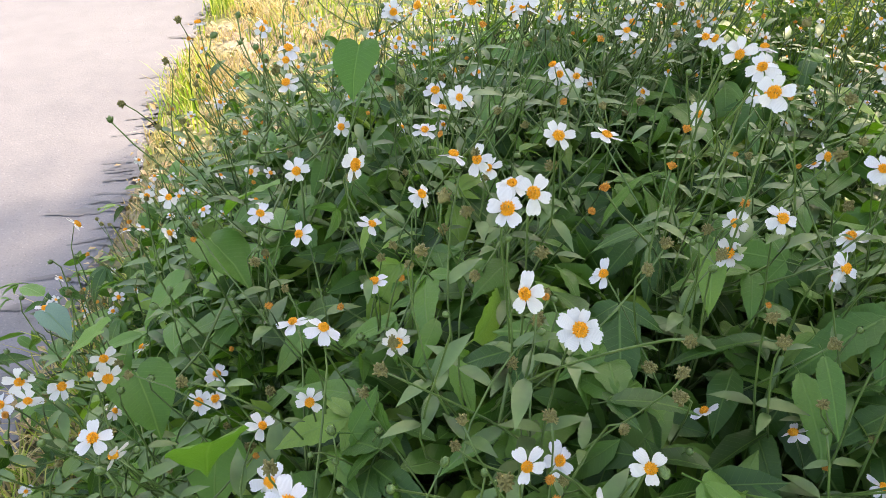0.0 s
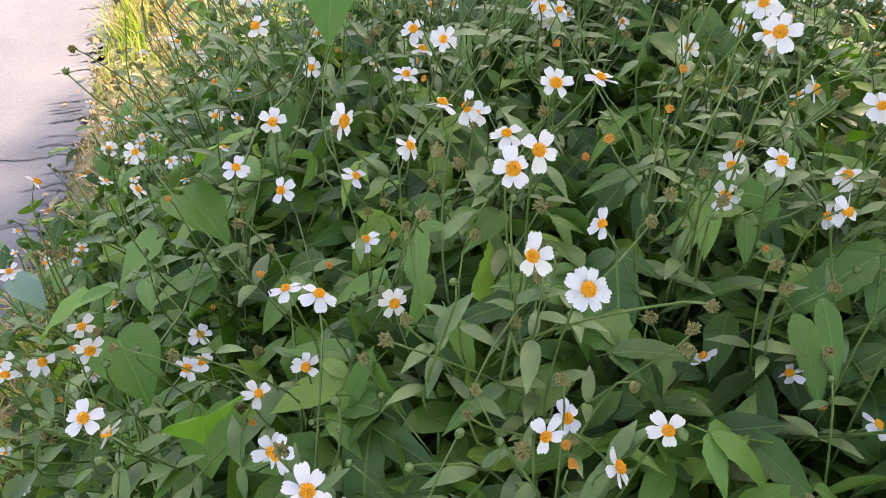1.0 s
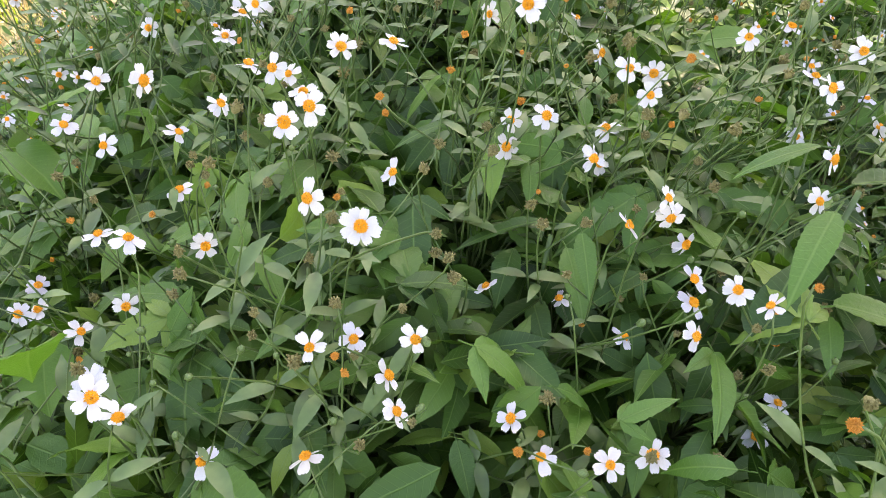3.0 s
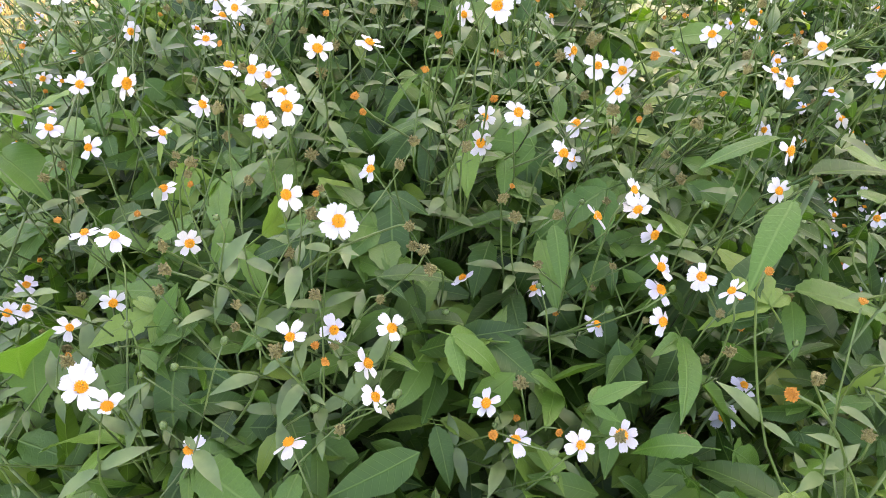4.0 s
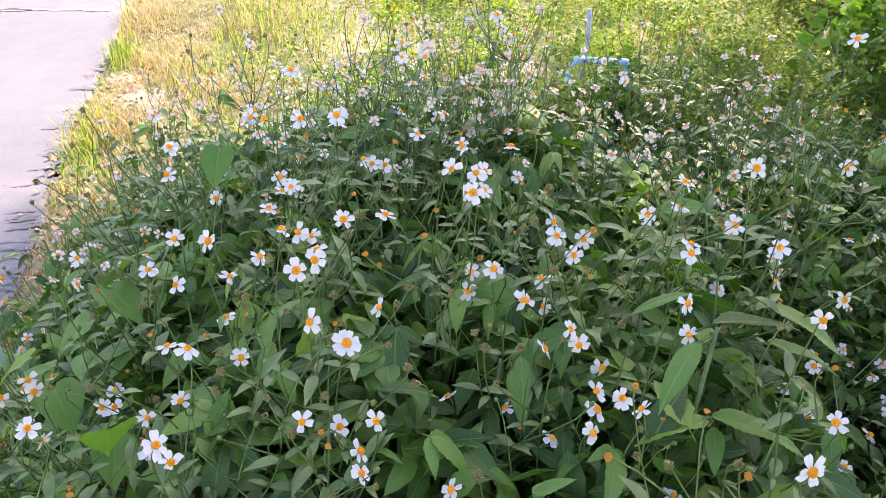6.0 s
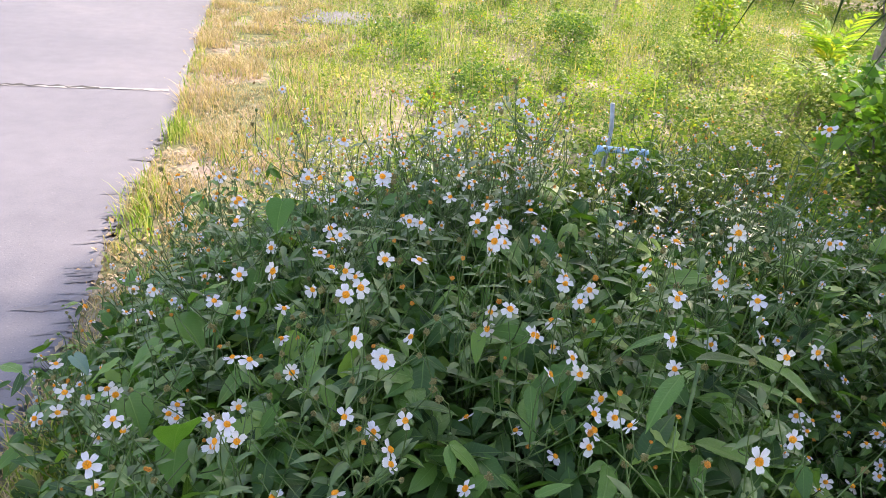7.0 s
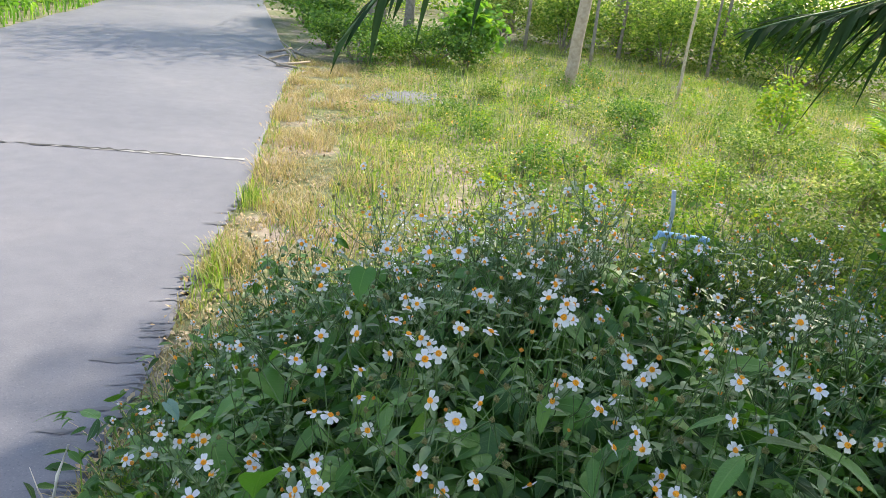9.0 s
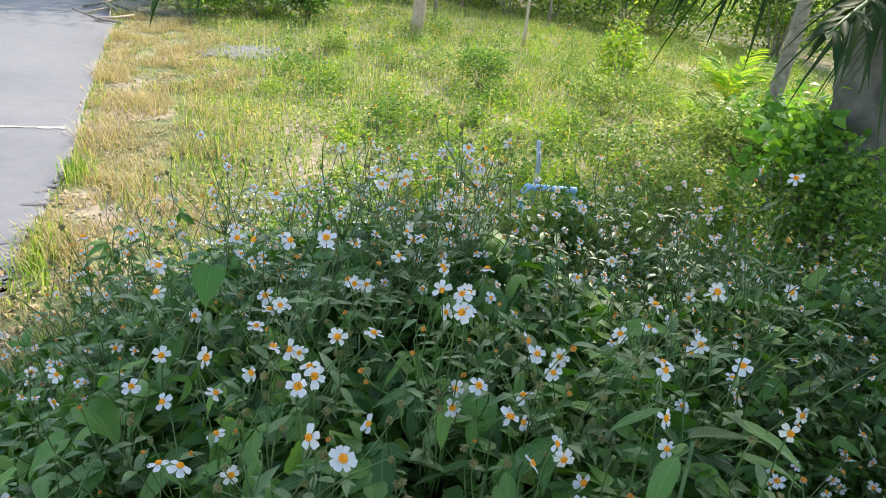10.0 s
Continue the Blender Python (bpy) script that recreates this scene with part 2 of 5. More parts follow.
class Soup:
    """Collects tubes, leaves and blades for one mesh."""
    def __init__(self):
        self.v, self.f, self.uv = [], [], []

    def tube(self, pts, radii, sides=5):
        pts = [Vector(p) for p in pts]
        first = len(self.v)
        for i, p in enumerate(pts):
            d = (pts[min(i + 1, len(pts) - 1)] - pts[max(i - 1, 0)]).normalized()
            a = d.orthogonal().normalized() if abs(d.z) > 0.95 else d.cross(Vector((0, 0, 1))).normalized()
            b = d.cross(a)
            for k in range(sides):
                w = 2 * math.pi * k / sides
                self.v.append(p + radii[i] * (math.cos(w) * a + math.sin(w) * b))
                self.uv.append((k / sides, i))
        for i in range(len(pts) - 1):
            for k in range(sides):
                q, r = first + i * sides, first + (i + 1) * sides
                self.f.append((q + k, q + (k + 1) % sides, r + (k + 1) % sides, r + k))
        self.f.append(tuple(first + k for k in range(sides))[::-1])
        self.f.append(tuple(first + (len(pts) - 1) * sides + k for k in range(sides)))

    def blade(self, m, outline, fold=0.15, droop=0.3, teeth=0.0):
        """A leaf along +y of the pose m; outline: half widths from base to tip, over the length 1."""
        first, n = len(self.v), len(outline)
        for i, w in enumerate(outline):
            s = i / (n - 1)
            z, y = -droop * s * s, s * (1 - 0.25 * droop * s)
            out = w * (1 + (teeth if i % 2 else -teeth))
            for side in (-1, 0, 1):
                self.v.append(m @ Vector((side * out, y - (0.02 if side and i % 2 else 0), z + abs(side) * fold * w)))
                self.uv.append((side * w * 2, s))
        for i in range(n - 1):
            q, r = first + 3 * i, first + 3 * i + 3
            self.f.append((q, q + 1, r + 1, r))
            self.f.append((q + 1, q + 2, r + 2, r + 1))

    def leaf(self, m, outline, fold=0.25, droop=0.3, teeth=0.05, wave=0.02, phase=0.0, twist=0.0):
        """A broad leaf along +y: halves that bulge on both sides of the midrib, a saw-toothed and wavy rim."""
        first, n = len(self.v), len(outline)
        for i, w in enumerate(outline):
            s = i / (n - 1)
            y, z = s * (1 - 0.25 * droop * s), -droop * s * s
            for u in (-1, -0.55, 0, 0.55, 1):
                rim = abs(u) == 1
                out = u * w * (1 + (teeth * (1 if i % 2 else -1) if rim else 0))
                lift = fold * w * (1.7 * abs(u) - 0.9 * u * u) + wave * u * u * math.sin(7 * s + phase + (1.4 if u > 0 else 0)) * min(1, 6 * w)
                self.v.append(m @ Vector((out, y - (0.016 if rim and i % 2 else 0), z + lift + twist * s * out)))
                self.uv.append((u * w * 2, s))
        for i in range(n - 1):
            for k in range(4):
                q = first + 5 * i + k
                self.f.append((q, q + 1, q + 6, q + 5))

    def mesh(self, name, mat):
        return mesh_of(name, self.v, self.f, mat, self.uv)


def bend(points, n):
    """A smooth run of n points from the first to the last, drawn towards those between."""
    out = []
    k = len(points) - 1
    for i in range(n):
        q = i / (n - 1)
        out.append(sum((p * (math.comb(k, j) * q ** j * (1 - q) ** (k - j)) for j, p in enumerate(points)), Vector()))
    return out


def lens_outline(n, width, belly=0.38):
    """Half widths of a lance-shaped leaf."""
    out = []
    for i in range(n):
        s = i / (n - 1)
        k = (s / belly) ** 0.75 if s < belly else max(0.0, 1 - ((s - belly) / (1 - belly)) ** 1.2)
        out.append(max(0.006, width * math.sin(k * math.pi / 2) ** 1.15) if 0 < i < n - 1 else 0.004)
    return out


def lance_outline(n, width, belly=0.3):
    """Half widths of a leaf that is broad near its foot and drawn out into a long point."""
    out = []
    for i in range(n):
        s = i / (n - 1)
        if s < belly:
            k = math.sin(0.5 * math.pi * (s / belly) ** 0.8)
        else:
            r = (s - belly) / (1 - belly)
            k = (1 - r) ** 1.05 * (1 + 0.95 * r)
        out.append(max(0.005, width * k))
    return out


def random_basis(n, rng, up=0.55, spread=1.0):
    """n random leaf poses: the way along the leaf and its side."""
    az = rng.uniform(0, 2 * np.pi, n)
    el = rng.normal(0.0, 0.5, n) * spread
    along = np.stack([np.cos(az) * np.cos(el), np.sin(az) * np.cos(el), np.sin(el)], 1)
    nor = rng.normal(0, 1 - up, (n, 3)) + np.array([0, 0, up])
    side = np.cross(along, nor)
    side /= np.linalg.norm(side, axis=1, keepdims=True) + 1e-9
    return along, side


def leaf_cloud(name, centres, sizes, mat, rng, width=0.3, up=0.55, fold=0.25):
    """One mesh of many small folded leaves, six corners each."""
    centres = np.asarray(centres)
    n = len(centres)
    along, side = random_basis(n, rng, up)
    nor = np.cross(side, along)
    L = np.asarray(sizes)[:, None] * np.ones((n, 1))
    W = L * width
    base, tip = centres - along * L / 2, centres + along * L / 2 - nor * L * 0.12
    mid = centres + nor * L * 0.04
    lf = centres - side * W + nor * W * fold - along * L * 0.05
    rt = centres + side * W + nor * W * fold - along * L * 0.05
    v = np.stack([base, lf, mid, rt, tip], 1).reshape(-1, 3)
    k = np.arange(n)[:, None] * 5
    f = np.concatenate([k + np.array([[0, 2, 1]]), k + np.array([[0, 3, 2]]), k + np.array([[1, 2, 4]]), k + np.array([[2, 3, 4]])], 0)
    return fast_mesh(name, v, f, mat)


def blade_cloud(name, centres, sizes, mat, rng, width=0.22, up=0.6, droop=0.3):
    """One mesh of many lance-shaped leaves, each with a folded midrib and a hanging tip."""
    centres = np.asarray(centres)
    n = len(centres)
    along, side = random_basis(n, rng, up, 0.7)
    nor = np.cross(side, along)
    L = np.asarray(sizes)[:, None] * np.ones((n, 1))
    W = L * width * rng.uniform(0.8, 1.2, (n, 1))
    hang = L * droop * rng.uniform(0.3, 1.3, (n, 1))
    fold = rng.uniform(0.15, 0.5, (n, 1))
    rows = [centres - along * L * 0.5]
    for q, w in ((0.18, 0.72), (0.42, 1.0), (0.72, 0.66)):
        c = centres + along * L * (q - 0.5) - nor * hang * q * q
        rows += [c - side * W * w + nor * W * w * fold, c, c + side * W * w + nor * W * w * fold]
    rows.append(centres + along * L * 0.5 - nor * hang)
    v = np.stack(rows, 1).reshape(-1, 3)
    k = np.arange(n)[:, None] * 11
    tri = [[0, 2, 1], [0, 3, 2], [7, 8, 10], [8, 9, 10]]
    for a in (1, 4):
        tri += [[a, a + 1, a + 4], [a, a + 4, a + 3], [a + 1, a + 2, a + 5], [a + 1, a + 5, a + 4]]
    me = fast_mesh(name, v, np.concatenate([k + np.array([t]) for t in tri], 0), mat)
    one = np.array([(0, 0), (-0.36, 0.18), (0, 0.18), (0.36, 0.18), (-0.5, 0.42), (0, 0.42), (0.5, 0.42), (-0.33, 0.72), (0, 0.72), (0.33, 0.72), (0, 1)], dtype=np.float32)
    idx = np.empty(len(me.loops), dtype=np.int32)
    me.loops.foreach_get("vertex_index", idx)
    me.uv_layers.new(name="UVMap").data.foreach_set("uv", one[idx % 11].ravel())
    me.polygons.foreach_set("use_smooth", [True] * len(me.polygons))
    return me


def fast_mesh(name, v, f, mat):
    me = bpy.data.meshes.new(name)
    v, f = np.asarray(v, dtype=np.float32), np.asarray(f, dtype=np.int32)
    me.vertices.add(len(v))
    me.vertices.foreach_set("co", v.ravel())
    me.loops.add(f.size)
    me.loops.foreach_set("vertex_index", f.ravel())
    me.polygons.add(len(f))
    me.polygons.foreach_set("loop_start", np.arange(0, f.size, f.shape[1], dtype=np.int32))
    me.update(calc_edges=True)
    me.validate()
    me.materials.append(mat)
    return me


def grass_mesh(name, xy, z, heights, mat, rng, width=0.004, lean=0.45):
    """One mesh of many bent blades, two quads and a tip each."""
    n = len(xy)
    az = rng.uniform(0, 2 * np.pi, n)
    d = np.stack([np.cos(az), np.sin(az)], 1) * (rng.uniform(0.1, 1.0, n) * lean * heights)[:, None]
    s = np.stack([-np.sin(az), np.cos(az)], 1) * width * rng.uniform(0.7, 1.5, n)[:, None]
    rows = []
    for q, w in ((0.0, 1.0), (0.45, 0.85), (0.8, 0.5)):
        zz = z + heights * q * (1 - 0.25 * q * rng.uniform(0.3, 1.0, n))
        c = xy + d * q * q
        rows += [np.column_stack([c - s * w, zz]), np.column_stack([c + s * w, zz])]
    rows.append(np.column_stack([xy + d, z + heights * 0.82]))
    v = np.stack(rows, 1).reshape(-1, 3)
    k = np.arange(n)[:, None] * 7
    tri = [[0, 1, 3], [0, 3, 2], [2, 3, 5], [2, 5, 4], [4, 5, 6]]
    f = np.concatenate([k + np.array([t]) for t in tri], 0)
    return fast_mesh(name, v, f, mat)


def smooth(a, b, x):
    x = min(1.0, max(0.0, (x - a) / (b - a)))
    return x * x * (3 - 2 * x)


# ---- ground and road ----
def edge_right(y):
    return -0.6 + 0.06 * math.exp(-((y - 5.4) / 1.2) ** 2) - 0.035 * smooth(7, 9, y) - 0.145 * max(0.0, y - 11.3) - (0.05 * (2.4 - y) if y < 2.4 else 0.0)


def edge_left(y):
    return -5.5 - (0.0045 * (y - 12) ** 2 if y > 12 else 0.0)


def ground_height(x, y):
    verge = smooth(-0.9, 0.4, x)
    h = -0.02 + verge * (0.02 + 0.05 * noise.noise((x * 0.9, y * 0.9, 0))) + 0.02 * verge * noise.noise((x * 5, y * 5, 3))
    return h - 0.25 * smooth(4, 12, x)


def build_ground():
    xs = np.unique(np.concatenate([np.arange(-1.2, 4, 0.12), np.arange(4, 14, 0.6), np.arange(14, 60, 6), [-1.6, -3, -5, -6, -9, -14, -25, -45, 90, -90]]))
    ys = np.unique(np.concatenate([np.arange(-2, 8, 0.12), np.arange(8, 20, 0.6), np.arange(20, 60, 6), [-90, -45, -20, -8, -4, 90]]))
    v = [(x, y, ground_height(x, y)) for y in ys for x in xs]
    w = len(xs)
    f = [(j * w + i, j * w + i + 1, (j + 1) * w + i + 1, (j + 1) * w + i) for j in range(len(ys) - 1) for i in range(w - 1)]
    ob = new("ground", mesh_of("ground", v, f, SOIL))
    tagged(ob, "bare brown soil with dry litter under roadside weeds", "ground", kind="structure")


def build_road():
    ys = np.concatenate([np.arange(-8, 14, 0.05), np.arange(14, 60, 0.5)])
    v, f = [], []
    for y in ys:
        r = edge_right(y) + 0.03 * noise.noise((y * 1.3, 0, 0)) + 0.02 * noise.noise((y * 6, 2, 0)) + 0.012 * noise.noise((y * 19, 5, 0))
        l = edge_left(y) + 0.08 * noise.noise((y * 0.8, 7, 0))
        for x, z in ((l, -0.08), (l + 0.01, 0.0), (l * 0.5 + r * 0.5, 0.025), (r - 0.02, 0.0), (r, -0.015), (r + 0.01, -0.08)):
            v.append((x, y, z))
    for j in range(len(ys) - 1):
        for i in range(5):
            f.append((j * 6 + i, j * 6 + i + 1, j * 6 + 7 + i, j * 6 + 6 + i))
    road = new("road", mesh_of("road", v, f, ROAD, smooth=False))
    tagged(road, "pale worn grey tarmac lane with a ragged edge", "road", kind="structure")
    rng = random.Random(4)
    # transverse joint: a dark jagged groove that turns into a pale filled strip
    s = Soup()
    xs = np.arange(-5.4, -1.15, 0.045)
    for x in xs:
        y = 5.99 + 0.02 * noise.noise((x * 2.1, 0, 0)) + 0.04 * noise.noise((x * 14, 0, 4)) + 0.012 * (x + 1)
        a, b = 0.002 + 0.035 * rng.random() ** 2, 0.002 + 0.035 * rng.random() ** 2
        zc = 0.005 + 0.025 * (1 - abs(x + 3) / 2.45)
        s.v += [Vector((x, y - a, zc)), Vector((x, y + b, zc))]
        s.uv += [(0, 0), (1, 0)]
    s.f = [(2 * i, 2 * i + 2, 2 * i + 3, 2 * i + 1) for i in range(len(xs) - 1)]
    part("joint_crack", s.mesh("joint_crack", DARKROAD), road, "dark jagged crack across the lane")
    s = Soup()
    xs = np.arange(-2.4, -0.6, 0.05)
    for x in xs:
        y = 5.97 + 0.02 * noise.noise((x * 3, 9, 0))
        w = 0.03 * smooth(-2.4, -1.2, x) * (0.5 + rng.random())
        zc = 0.004 + 0.025 * (1 - abs(x + 3) / 2.45)
        s.v += [Vector((x, y - w * 0.7 - 0.02 * rng.random(), zc)), Vector((x, y + w * (0.2 + 0.6 * rng.random()), zc))]
        s.uv += [(0, 0), (1, 0)]
    s.f = [(2 * i, 2 * i + 2, 2 * i + 3, 2 * i + 1) for i in range(len(xs) - 1)]
    part("joint_filler", s.mesh("joint_filler", PALEROAD), road, "pale dusty filler strip")
    # loose grit on the tarmac
    v, f = [], []
    for i in range(700):
        near = rng.random() < 0.7
        y = rng.uniform(0.5, 11)
        x = edge_right(y) - (rng.random() ** 2 * 0.7 if near else rng.uniform(0, 4.2))
        r = rng.uniform(0.0015, 0.0035) * (1 + 0.1 * y)
        k = len(v)
        zc = 0.025 * (1 - abs(x + 3) / 2.45)
        v += [(x - r, y, zc), (x + r, y - r * 0.5, zc), (x + r * 0.2, y + r, zc), (x, y, zc + r * 0.9)]
        f += [(k, k + 1, k + 3), (k + 1, k + 2, k + 3), (k + 2, k, k + 3)]
    grit = part("grit", fast_mesh("grit", v, f, SAND), road, "scattered pale grit")
    grit["kind"] = "stuff"
    # dark streaks from the verge over the tarmac, painting the plants' cast shadows
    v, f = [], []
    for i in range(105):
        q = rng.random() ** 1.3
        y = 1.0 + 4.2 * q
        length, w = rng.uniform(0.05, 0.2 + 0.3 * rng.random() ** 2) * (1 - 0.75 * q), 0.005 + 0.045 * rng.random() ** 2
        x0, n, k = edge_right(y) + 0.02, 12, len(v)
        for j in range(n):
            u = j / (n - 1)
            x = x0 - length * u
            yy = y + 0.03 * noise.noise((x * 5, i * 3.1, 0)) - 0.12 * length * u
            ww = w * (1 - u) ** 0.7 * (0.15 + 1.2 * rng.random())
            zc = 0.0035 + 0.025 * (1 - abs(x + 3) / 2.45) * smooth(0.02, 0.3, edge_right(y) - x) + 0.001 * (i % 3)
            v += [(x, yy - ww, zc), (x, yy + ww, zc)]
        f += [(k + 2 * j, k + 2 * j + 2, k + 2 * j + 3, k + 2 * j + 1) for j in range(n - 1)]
    shadows = part("shadow_marks", fast_mesh("shadow_marks", v, f, SHADOWMARK), road, "dark streaky plant shadows painted along the tarmac edge")
    shadows["kind"] = "stuff"


build_ground()
build_road()


# ---- the flowering bed ----
def canopy(x, y):
    """The height of the foliage over the bed."""
    h = 0.28 + 0.65 * smooth(-0.5, 0.35, x)
    h *= (1 - 0.36 * smooth(1.4, 2.5, y)) * (1 - 0.4 * smooth(2.1, 2.9, y) * (1 - smooth(0.2, 0.8, x))) * (1 - 0.28 * smooth(0.95, 1.5, x)) * (1 - 0.4 * smooth(1.02, 1.3, x) * (1 - smooth(0.75, 1.2, y)))
    return h + 0.05 * noise.noise((x * 2.2, y * 2.2, 1))


def petals_mesh(seed, many=0):
    rng = random.Random(seed)
    n = many or rng.choice((5, 5, 5, 6, 6, 7))
    s = Soup()
    for k in range(n):
        if not many and rng.random() < 0.1:
            continue
        turn = 2 * math.pi * k / n + rng.uniform(-0.12, 0.12)
        tilt = rng.uniform(-8, 10) if many else rng.uniform(-34, 14)
        m = Matrix.Rotation(turn, 4, "Z") @ pose(0, 0.1, 0, tilt, rng.uniform(-12, 12)) @ Matrix.Scale(rng.uniform(0.76, 0.94), 4)
        first = len(s.v)
        k = rng.uniform(1.08, 1.32) if n == 5 else rng.uniform(0.9, 1.1)
        rows = [(0.0, 0.08), (0.25, 0.21 * k), (0.5, 0.29 * k), (0.72, 0.315 * k), (0.9, 0.26 * k)]
        cup = rng.uniform(-0.12, 0.1)
        for q, w in rows:
            for i, u in enumerate((-1, -0.4, 0.4, 1)):
                s.v.append(m @ Vector((u * w, q, 0.05 * (u * u) - cup * q * q)))
                s.uv.append((u * 0.5, q))
        for u, q in ((-0.62, 0.985), (0.0, 0.97), (0.62, 0.985)):
            s.v.append(m @ Vector((u * 0.24 * k, q, 0.02 - cup * q * q)))
            s.uv.append((u * 0.4, q))
        for r in range(4):
            for i in range(3):
                a = first + 4 * r + i
                s.f.append((a, a + 1, a + 5, a + 4))
        top = first + 16
        s.f += [(top, top + 1, first + 20), (top + 1, top + 2, first + 21), (top + 2, top + 3, first + 22)]
    return s.mesh("petals", PETAL)


def disc_mesh(seed, mat, ragged=0.0):
    """A dome packed with tiny pointed florets."""
    rng = random.Random(seed)
    v, f = [], []
    n = 46
    for k in range(n):
        q = (k + 0.5) / n
        a = math.acos(1 - 1.25 * q)
        w = k * 2.39996
        d = Vector((math.sin(a) * math.cos(w), math.sin(a) * math.sin(w), math.cos(a)))
        c = Vector((d.x * 0.23, d.y * 0.23, 0.09 + d.z * 0.15))
        x = d.orthogonal().normalized()
        y = d.cross(x)
        r = 0.04 * rng.uniform(0.85, 1.2)
        h = rng.uniform(0.04, 0.075) * (1 + ragged * rng.uniform(-0.5, 1.6))
        first = len(v)
        v += [c + r * (x + y) - d * 0.03, c + r * (y - x) - d * 0.03, c - r * (x + y) - d * 0.03, c + r * (x - y) - d * 0.03]
        lean = d + ragged * Vector((rng.gauss(0, 0.3), rng.gauss(0, 0.3), rng.gauss(0, 0.3)))
        v += [c + 0.6 * r * x + lean * h, c - 0.6 * r * x + lean * h, c + lean * h * 1.25]
        f += [(first, first + 1, first + 4), (first + 1, first + 2, first + 5), (first + 2, first + 3, first + 5), (first + 3, first, first + 4),
              (first + 1, first + 5, first + 4), (first + 3, first + 4, first + 5), (first + 4, first + 6, first + 5)]
    first = len(v)
    for ring, (r, z) in enumerate(((0.22, 0.1), (0.2, -0.02), (0.07, -0.16))):
        v += [Vector((r * math.cos(6.283 * k / 10), r * math.sin(6.283 * k / 10), z)) for k in range(10)]
    for ring in range(2):
        for k in range(10):
            a, b2 = first + ring * 10 + k, first + ring * 10 + (k + 1) % 10
            f.append((a, a + 10, b2 + 10, b2))
    return mesh_of("disc", v, f, mat, smooth=False)


def seed_mesh(seed):
    """A burr: a knobbly core with fine seeds pointing out."""
    rng = random.Random(seed)
    s = Soup()
    s.tube([(0, 0, -0.22), (0, 0, -0.1), (0, 0, 0.04), (0, 0, 0.12)], [0.05, 0.15, 0.17, 0.07], 7)
    for k in range(34):
        d = Vector((rng.gauss(0, 1), rng.gauss(0, 1), rng.uniform(-0.2, 1.5))).normalized()
        s.tube([d * 0.1, d * rng.uniform(0.19, 0.28)], [0.06, 0.026], 3)
    return s.mesh("seeds", SEED)


def bud_mesh(seed):
    """A green bud with a paler tip."""
    rng = random.Random(seed)
    s = Soup()
    s.tube([(0, 0, -0.25), (0, 0, -0.15), (0, 0, 0.0), (0, 0, 0.14), (0, 0, 0.2)], [0.04, 0.14, 0.17, 0.11, 0.02], 8)
    for k in range(6):
        a = k * 1.047
        s.blade(pose(0.13 * math.cos(a), 0.13 * math.sin(a), -0.14, 60, 0, math.degrees(a) - 90) @ Matrix.Scale(0.24, 4), lens_outline(5, 0.2), 0.2, -0.2)
    return s.mesh("bud", STEM)


def bidens_leaf_mesh(seed):
    """A leaf with a large end blade and, mostly, two side blades."""
    rng = random.Random(seed)
    s = Soup()
    o = lance_outline(15, rng.uniform(0.155, 0.215))
    stalk = 0.2
    s.tube([(0, 0, -0.02), (0, stalk, 0.01)], [0.012, 0.009], 3)
    s.leaf(pose(0, stalk, 0.01, rng.uniform(-6, 8)), o, rng.uniform(0.12, 0.4), rng.uniform(0.12, 0.5), 0.05, rng.uniform(0.0, 0.035), rng.uniform(0, 6), rng.uniform(-0.5, 0.5))
    if seed % 4 != 3:
        for side in (-1, 1):
            k = rng.uniform(0.45, 0.72)
            m = pose(0, stalk * 0.85, 0.005, rng.uniform(-14, 4), rng.uniform(-14, 14), side * rng.uniform(-66, -44)) @ Matrix.Scale(k, 4)
            s.leaf(m, lance_outline(11, 0.18), rng.uniform(0.12, 0.4), rng.uniform(0.15, 0.55), 0.06, 0.02, rng.uniform(0, 6), rng.uniform(-0.4, 0.4))
    return s.mesh("leaf", LEAF)


PETALS = [petals_mesh(100 + i) for i in range(14)]
FULL_PETALS = petals_mesh(99, 8)
DISCS = [disc_mesh(200 + i, DISC) for i in range(4)]
OLDS = [disc_mesh(210 + i, OLD_DISC, 0.6) for i in range(3)]
SEEDS = [seed_mesh(220 + i) for i in range(4)]
BUDS = [bud_mesh(230 + i) for i in range(2)]
LEAVES = [bidens_leaf_mesh(300 + i) for i in range(12)]

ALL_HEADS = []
FREE = Vector((0.02, -0.55, 0.83))       # towards the camera: no leaves are set in front of the blooms


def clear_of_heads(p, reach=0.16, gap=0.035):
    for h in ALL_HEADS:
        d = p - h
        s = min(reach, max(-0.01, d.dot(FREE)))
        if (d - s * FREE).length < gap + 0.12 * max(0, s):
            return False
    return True


